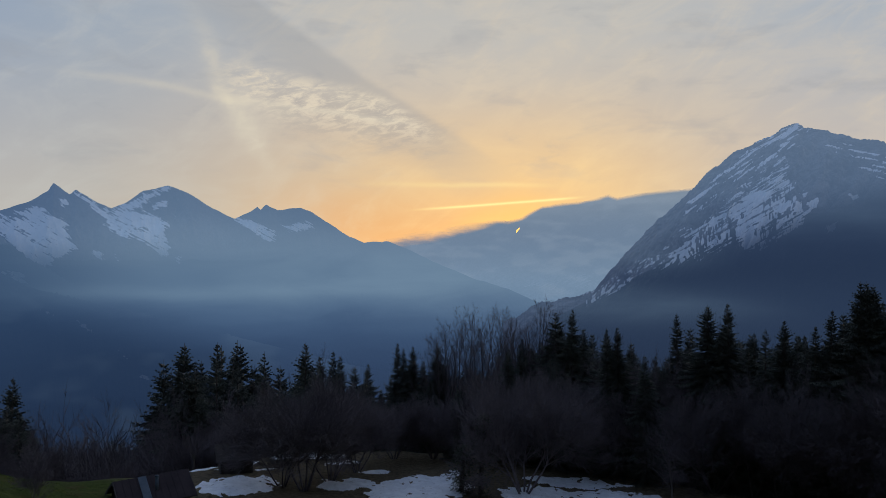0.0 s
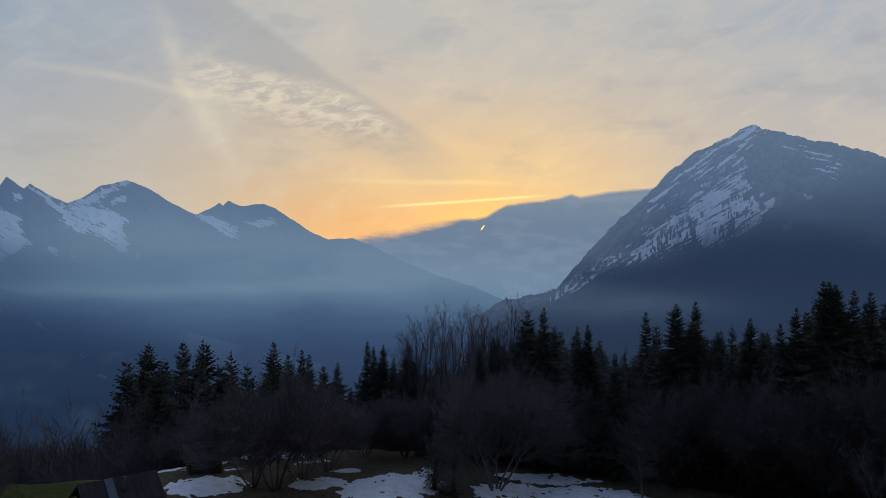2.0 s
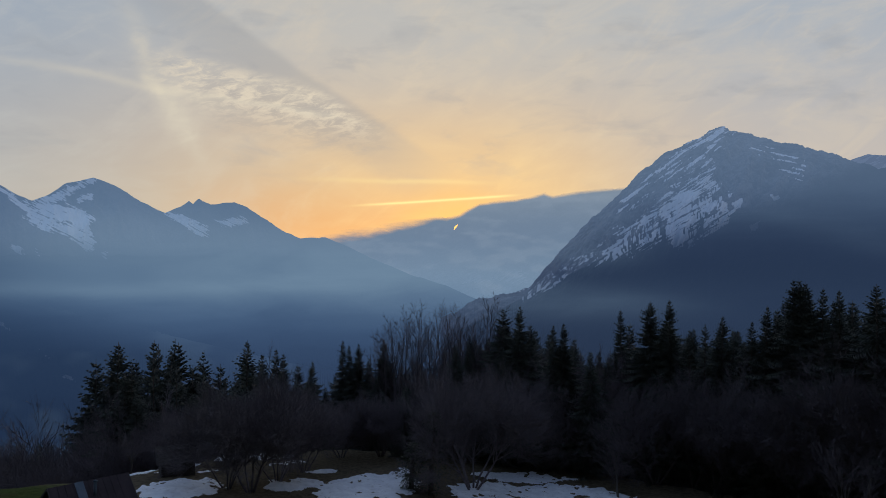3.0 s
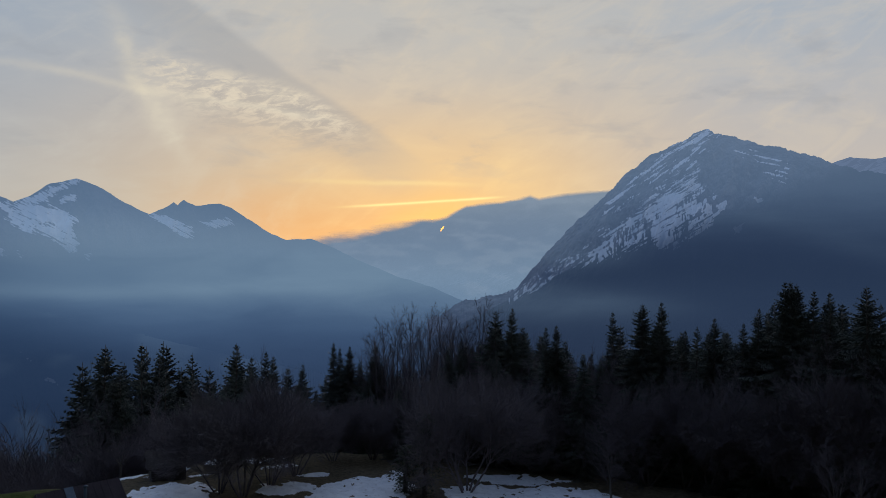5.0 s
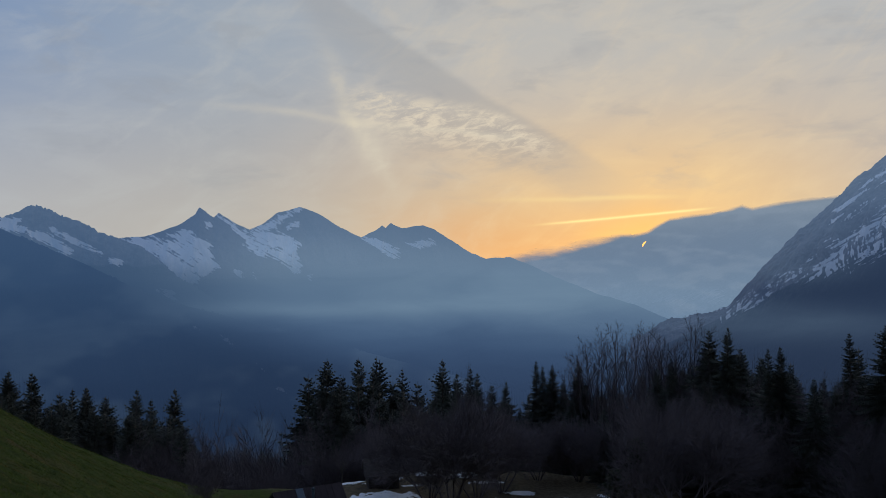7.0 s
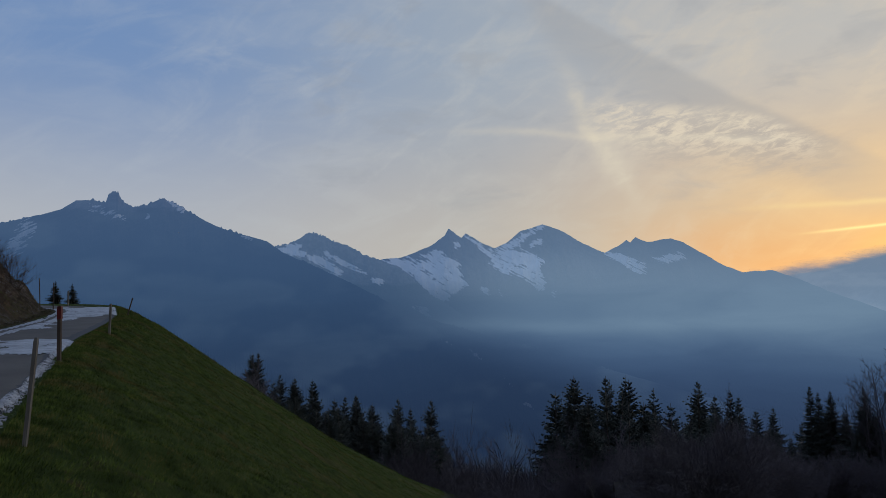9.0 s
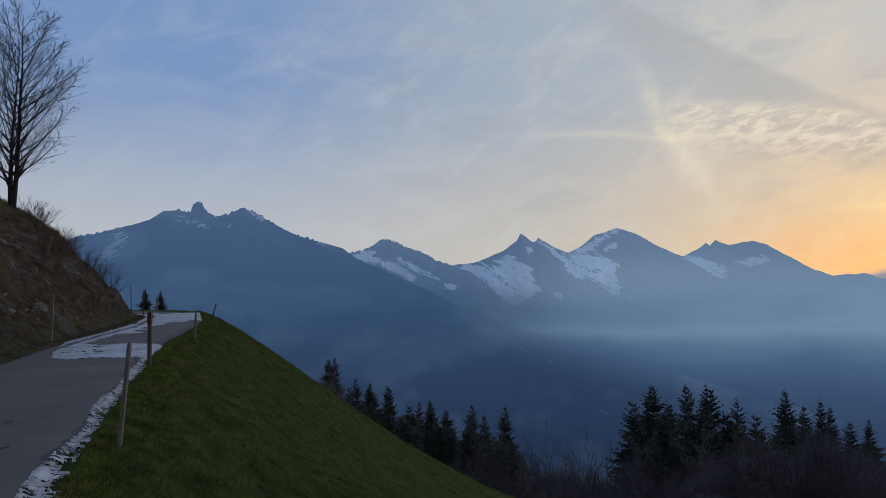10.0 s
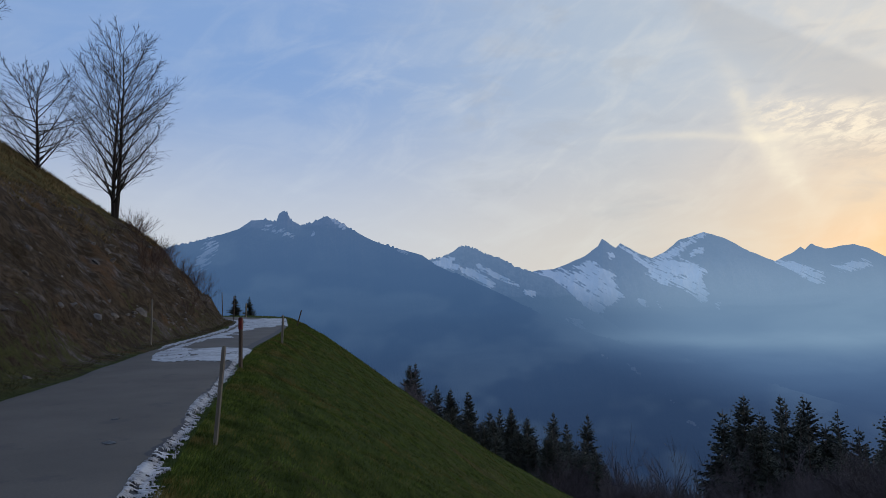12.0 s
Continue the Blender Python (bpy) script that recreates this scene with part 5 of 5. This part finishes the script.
def stake(a, s, height, width, lean_a, lean_s, dark=False, red=False, label=""):
    """Square sawn post with chamfered head, leaning a little."""
    ob = tagged(new("roadside_stake"), label, "post", "stakes along the road")
    body = Soup()
    w = width / 2
    for z0, z1, k0, k1 in ((-0.3, height - 0.04, 1, 0.92), (height - 0.04, height, 0.92, 0.6)):
        base = len(body.v)
        body.v += [(sx * w * k, sy * w * k, z) for z, k in ((z0, k0), (z1, k1)) for sx, sy in ((-1, -1), (1, -1), (1, 1), (-1, 1))]
        body.f += [tuple(base + k for k in q) for q in ((0, 1, 5, 4), (1, 2, 6, 5), (2, 3, 7, 6), (3, 0, 4, 7), (4, 5, 6, 7))]
    part("post", body.done("post", M_POST_DARK if dark else M_POST), ob)
    if red:
        band = Soup()
        v = w + 0.006
        band.box(-v, -v, height - 0.34, v, v, height - 0.02)
        part("band", band.done("band", M_RED), ob, "faded red painted band")
    x, y = to_xy(a, s)
    ob.matrix_basis = pose(x, y, land_at(x, y), lean_s, lean_a, 34.8)
    return ob


def stake_at(x, y, *rest, **more):
    a, s = to_as(x, y)
    return stake(a, s, *rest, **more)


stake_at(-8.09, 4.67, 1.23, 0.045, 5.0, 0, label="weathered grey wooden roadside stake leaning in the grass")
stake_at(-17.0, 10.55, 1.40, 0.085, 0, 0, dark=True, red=True, label="dark wooden roadside stake with a red band on its head")
stake_at(-29.3, 20.5, 1.4, 0.09, 2, 0, label="grey wooden roadside stake at the verge")
stake_at(-30.2, 14.3, 2.0, 0.06, 1, 0, label="thin grey pole at the foot of the bank")
stake_at(-57.4, 34.9, 2.3, 0.07, 1, 2, dark=True, label="thin dark pole at the road's bend")
stake_at(-60.5, 35.6, 2.6, 0.06, -2, 0, dark=True, label="thin dark pole at the road's bend")
stake_at(-66.0, 41.6, 1.5, 0.12, 0, 0, label="pale grey marker post beyond the bend")
stake_at(-45.6, 33.3, 1.35, 0.08, 16, 0, dark=True, label="dark leaning stake where the verge drops away")

# ---- snow on the meadow below ----
# azimuth, distance, spread across (degrees) and along (metres)
DRIFTS = [(-16.2, 82.5, 2.6, 1.3), (-14.6, 73.5, 3.2, 3.2), (-9.2, 86.0, 2.6, 1.7), (-6.0, 73.0, 2.0, 2.6), (-3.6, 79.0, 1.1, 0.9), (-0.2, 71.6, 4.0, 4.6), (2.7, 78.4, 0.9, 2.2), (12.6, 79.4, 3.9, 2.0), (14.0, 73.6, 6.2, 3.2), (10.4, 70.5, 2.4, 3.4), (-12.4, 80.0, 0.8, 0.5), (-6.4, 82.5, 1.3, 0.5)]


def drift_mask(a0, d0, ra, rd):
    def mask(A, S):
        x, y = to_xy(A, S)
        az, dist = np.degrees(np.arctan2(x, y)), np.hypot(x, y)
        m = 1 - ((az - a0) / ra) ** 2 - ((dist - d0 - 0.25 * (az - a0)) / rd) ** 2
        m = np.maximum(m, -1)
        return m * 0.8 + (fbm(A / 3.2, S / 2.2, 91, 5, 0.6) - 0.5) * 1.6 + (fbm(A / 0.7, S / 0.5, 95, 3) - 0.5) * 0.7 + 0.22 - 1.0 * sm(fbm(A / 1.1, S / 0.8, 93, 3), 0.70, 0.80)
    return mask


for n, (a0, d0, ra, rd) in enumerate(DRIFTS):
    c_a, c_s = to_as(*by_sight(a0, d0))
    half = d0 * radians(ra) * 1.25 + rd * 1.6
    made = crust("snow_drift", c_a - half, c_a + half, c_s - half, c_s + half, 0.15, drift_mask(a0, d0, ra, rd), lambda A, S, k=n: land(*to_xy(A, S)) + 0.05 + 0.004 * k, M_SNOW,
                 "remains of winter snow on the brown meadow", least=12)
    for ob in made:
        tagged(ob, group="snow drifts")

# ---- huts below ----


def hut(az, dist, turn, length, depth, wall, rise, roof_mat, label, strip=False, sunk=0.0):
    """Boarded hut with a pitched roof, overhanging eaves and a barge board at each gable."""
    top = tagged(new("hut"), label, "hut")
    l, d = length / 2, depth / 2
    body = Soup()
    v = [(-l, -d, -0.6), (l, -d, -0.6), (l, d, -0.6), (-l, d, -0.6), (-l, -d, wall), (l, -d, wall), (l, d, wall), (-l, d, wall), (-l, 0, wall + rise), (l, 0, wall + rise)]
    body.v += v
    body.f += [(0, 1, 5, 4), (2, 3, 7, 6), (1, 2, 6, 9, 5), (3, 0, 4, 8, 7)]
    part("wall", body.done("wall", M_BOARD), top)
    over, thick = 0.45, 0.10
    for sgn in (-1, 1):
        slab = Soup()
        slope = rise / d
        ey, ez = sgn * (d + over), wall - slope * over
        for dz in (0.0, thick):
            slab.v += [(-l - over, 0, wall + rise + dz + 0.02), (l + over, 0, wall + rise + dz + 0.02), (l + over, ey, ez + dz), (-l - over, ey, ez + dz)]
        slab.f += [(0, 1, 2, 3), (7, 6, 5, 4), (0, 4, 5, 1), (1, 5, 6, 2), (2, 6, 7, 3), (3, 7, 4, 0)]
        slope_ob = part("roof", slab.done("roof", roof_mat), top)
        for n in range(int(length / 0.6) + 1):
            seam, x = Soup(), -l - over + 0.1 + n * 0.6
            seam.v += [(x, 0.0, wall + rise + thick + 0.06), (x + 0.05, 0.0, wall + rise + thick + 0.06), (x + 0.05, ey, ez + thick + 0.04), (x, ey, ez + thick + 0.04),
                       (x, 0.0, wall + rise + thick), (x + 0.05, 0.0, wall + rise + thick), (x + 0.05, ey, ez + thick - 0.01), (x, ey, ez + thick - 0.01)]
            seam.f += [(0, 1, 2, 3), (0, 4, 5, 1), (1, 5, 6, 2), (2, 6, 7, 3), (3, 7, 4, 0)]
            part("seam", seam.done("seam", roof_mat), slope_ob)
        for end in (-1, 1):
            board = Soup()
            x0 = end * (l + over)
            board.v += [(x0 + e, y, z + o) for e in (0, end * 0.05) for y, z in ((0, wall + rise), (ey, ez)) for o in (-0.1, thick + 0.05)]
            board.f += [(0, 1, 3, 2), (4, 6, 7, 5), (0, 2, 6, 4), (1, 5, 7, 3), (2, 3, 7, 6), (0, 4, 5, 1)]
            part("barge_board", board.done("barge_board", M_BOARD), top)
    if strip:
        sheet = Soup()
        slope = rise / d
        y1, z1 = -(d + over), wall - slope * over
        sheet.v += [(-1.2, -0.05, wall + rise + 0.16), (-0.5, -0.05, wall + rise + 0.16), (-0.5, y1, z1 + 0.17), (-1.2, y1, z1 + 0.17)]
        sheet.v += [(x, y, z - 0.06) for x, y, z in sheet.v]
        sheet.f += [(3, 2, 1, 0), (0, 1, 5, 4), (1, 2, 6, 5), (2, 3, 7, 6), (3, 0, 4, 7)]
        part("sheet", sheet.done("sheet", M_ROOF_BLUE), top, "blue-grey metal sheet laid down the roof")
        pipe = Soup()
        pipe.tube([(0.1, -1.4, wall + rise - slope * 1.4), (0.1, -1.4, wall + rise + 0.35)], [0.14, 0.14], 10)
        pipe.tube([(0.1, -1.4, wall + rise + 0.35), (0.1, -1.4, wall + rise + 0.5)], [0.24, 0.02], 10)
        part("chimney_pipe", pipe.done("chimney_pipe", M_ROOF_BLUE, True), top)
    x, y = by_sight(az, dist)
    top.matrix_basis = pose(x, y, land_at(x, y) - sunk, 0, 0, turn)
    return top


hut(-21.2, 67.5, 38, 5.6, 4.4, 1.4, 1.4, M_ROOF, "low barn with a dark metal roof and weathered board walls", strip=True, sunk=0.4)
hut(-15.2, 80, 22, 3.4, 2.8, 1.9, 1.1, M_BOARD, "small weathered wooden shed by the wood's edge")

# ---- stones of the bank ----


def scatter_stones():
    rnd = random.Random(41)
    ground = bpy.data.objects["ground"]
    shapes = []
    for n in range(5):
        bm = bmesh.new()
        bmesh.ops.create_icosphere(bm, subdivisions=1, radius=0.5)
        for v in bm.verts:
            v.co = Vector((v.co.x * rnd.uniform(0.8, 1.3), v.co.y * rnd.uniform(0.6, 1.0), v.co.z * rnd.uniform(0.4, 0.75)))
        data = bpy.data.meshes.new("stone")
        bm.to_mesh(data)
        bm.free()
        data.materials.append(M_ROCK)
        shapes.append(data)
    for n in range(290):
        a = 9 + 58 * rnd.random() ** 1.2
        q = rnd.uniform(0.5, 9.0)
        if float(fbm(np.array([a / 4.0]), np.array([q / 3.0]), 44, 3)[0]) + rnd.uniform(-0.12, 0.12) < 0.46:
            q = 0.4 + q * 0.35
        x, y = to_xy(a, float(edge_high(a)) - q)
        size = 0.08 + 0.30 * rnd.random() ** 2.5
        ob = part("stone", shapes[n % 5], ground)
        ob.matrix_basis = pose(x, y, land_at(x, y) - size * 0.08, rnd.uniform(-40, 40), rnd.uniform(-40, 40), rnd.uniform(0, 360))
        ob.scale = (size, size, size)

    for n in range(26):
        a, q = rnd.uniform(11, 46), rnd.uniform(1.8, 6.5)
        x, y = to_xy(a, float(edge_high(a)) - q)
        ob = part("ledge", shapes[n % 5], ground)
        size = rnd.uniform(0.4, 0.9)
        ob.matrix_basis = pose(x, y, land_at(x, y) - size * 0.12, rnd.uniform(25, 60), rnd.uniform(-15, 15), -34.8 + rnd.uniform(-25, 25) + 180 * (n % 2))
        ob.scale = (size * 1.5, size, size * 0.6)

# ---- grass ----


def blades(name, count, seed, region, tall, wide, mat, label):
    """Loose blades of grass over a stretch of ground, as one mesh."""
    rng = np.random.default_rng(seed)
    a, s = region(rng, count)
    x, y = to_xy(a, s)
    z = land(x, y) - 0.01
    h, w, t = tall * rng.uniform(0.45, 1.25, len(a)), wide * rng.uniform(0.6, 1.4, len(a)), rng.uniform(0, 2 * np.pi, len(a))
    size = 1 + 0.035 * np.maximum(a - 8, 0)
    h, w = h * np.sqrt(size), w * size
    lean = rng.normal(0, 0.5, (2, len(a))) * h
    lean = lean + np.outer(N, 0.35 * h)
    p0 = np.stack([x - np.cos(t) * w, y - np.sin(t) * w, z], -1)
    p1 = np.stack([x + np.cos(t) * w, y + np.sin(t) * w, z], -1)
    p2 = np.stack([x + lean[0], y + lean[1], z + h], -1)
    verts = np.stack([p0, p1, p2], 1).reshape(-1, 3)
    faces = np.arange(len(verts)).reshape(-1, 3)
    return tagged(new(name, mesh_of(name, verts, faces, mat)), label, "grass", kind="stuff")


def blade_mat(name, c1, c2, c3):
    mat, tree, bsdf, pos = material(name)
    island = Val(tree, tree.nodes.new("ShaderNodeNewGeometry").outputs["Random Per Island"])
    col = mix_col(tree, island.ramp(0.0, 0.8), c1, c2)
    clump = noise_val(tree, pos, 0.5, 4) * 0.6 + noise_val(tree, pos, 2.2, 4) * 0.4
    col = mix_col(tree, (clump + (island - 0.5) * 0.12).ramp(0.51, 0.60) * 0.75, col, c3)
    tone = noise_val(tree, pos, 2.2, 5, 0.7).ramp(0.34, 0.64) * 1.25 + 0.40
    col = mix_col(tree, 1.0, col, vec(tree, tone, tone, tone), "MULTIPLY")
    tree.links.new(col, bsdf.inputs["Base Color"])
    bsdf.inputs["Roughness"].default_value, bsdf.inputs["Specular IOR Level"].default_value = 0.8, 0.1
    return mat


def turf_region(rng, n):
    """Two thirds of the blades stand in tussocks."""
    m = n // 45
    ca, cd = 4.5 + 72 * rng.random(m) ** 2.0, 0.1 + 34 * rng.random(m) ** 1.9
    pick = rng.integers(0, m, n)
    spread = 0.10 * (1 + 0.03 * ca[pick])
    loose = rng.random(n) < 0.33
    a = np.where(loose, 4.5 + 72 * rng.random(n) ** 2.0, ca[pick] + rng.normal(0, 1, n) * spread)
    d = np.where(loose, 0.02 + 34 * rng.random(n) ** 1.9, cd[pick] + rng.normal(0, 1, n) * spread)
    return a, edge_low(a) + np.maximum(d, 0.03)


def verge_region(rng, n):
    a = 8 + 58 * rng.random(n) ** 1.5
    q = 0.1 + 11 * rng.random(n) ** 1.3
    keep = (q < 1.7) | (fbm(a / 3, q / 2.5, 97, 4) > 0.52) | (q > 7.5)
    a, q = a[keep], q[keep]
    return a, edge_high(a) - q


blades("meadow_grass", 520000, 3, turf_region, 0.06, 0.0045, blade_mat("meadow_grass", (0.036, 0.060, 0.010), (0.120, 0.162, 0.032), (0.150, 0.104, 0.040)), "short green turf with dry tufts on the slope")
blades("bank_grass", 34000, 4, verge_region, 0.065, 0.005, blade_mat("bank_grass", (0.03, 0.036, 0.012), (0.09, 0.075, 0.036), (0.055, 0.035, 0.02)), "rough dry grass on the cut bank")


def crest_region(rng, n):
    a, q = 8 + 70 * rng.random(n), 5.5 + 16 * rng.random(n) ** 1.2
    keep = fbm(a / 2.2, q / 2.2, 99, 4) + 0.03 * (q - 9) > 0.50
    a, q = a[keep], q[keep]
    return a, edge_high(a) - q


blades("crest_grass", 70000, 6, crest_region, 0.16, 0.008, blade_mat("crest_grass", (0.085, 0.068, 0.028), (0.25, 0.195, 0.095), (0.11, 0.062, 0.034)), "matted ochre winter grass along the bank's crest")
scatter_stones()
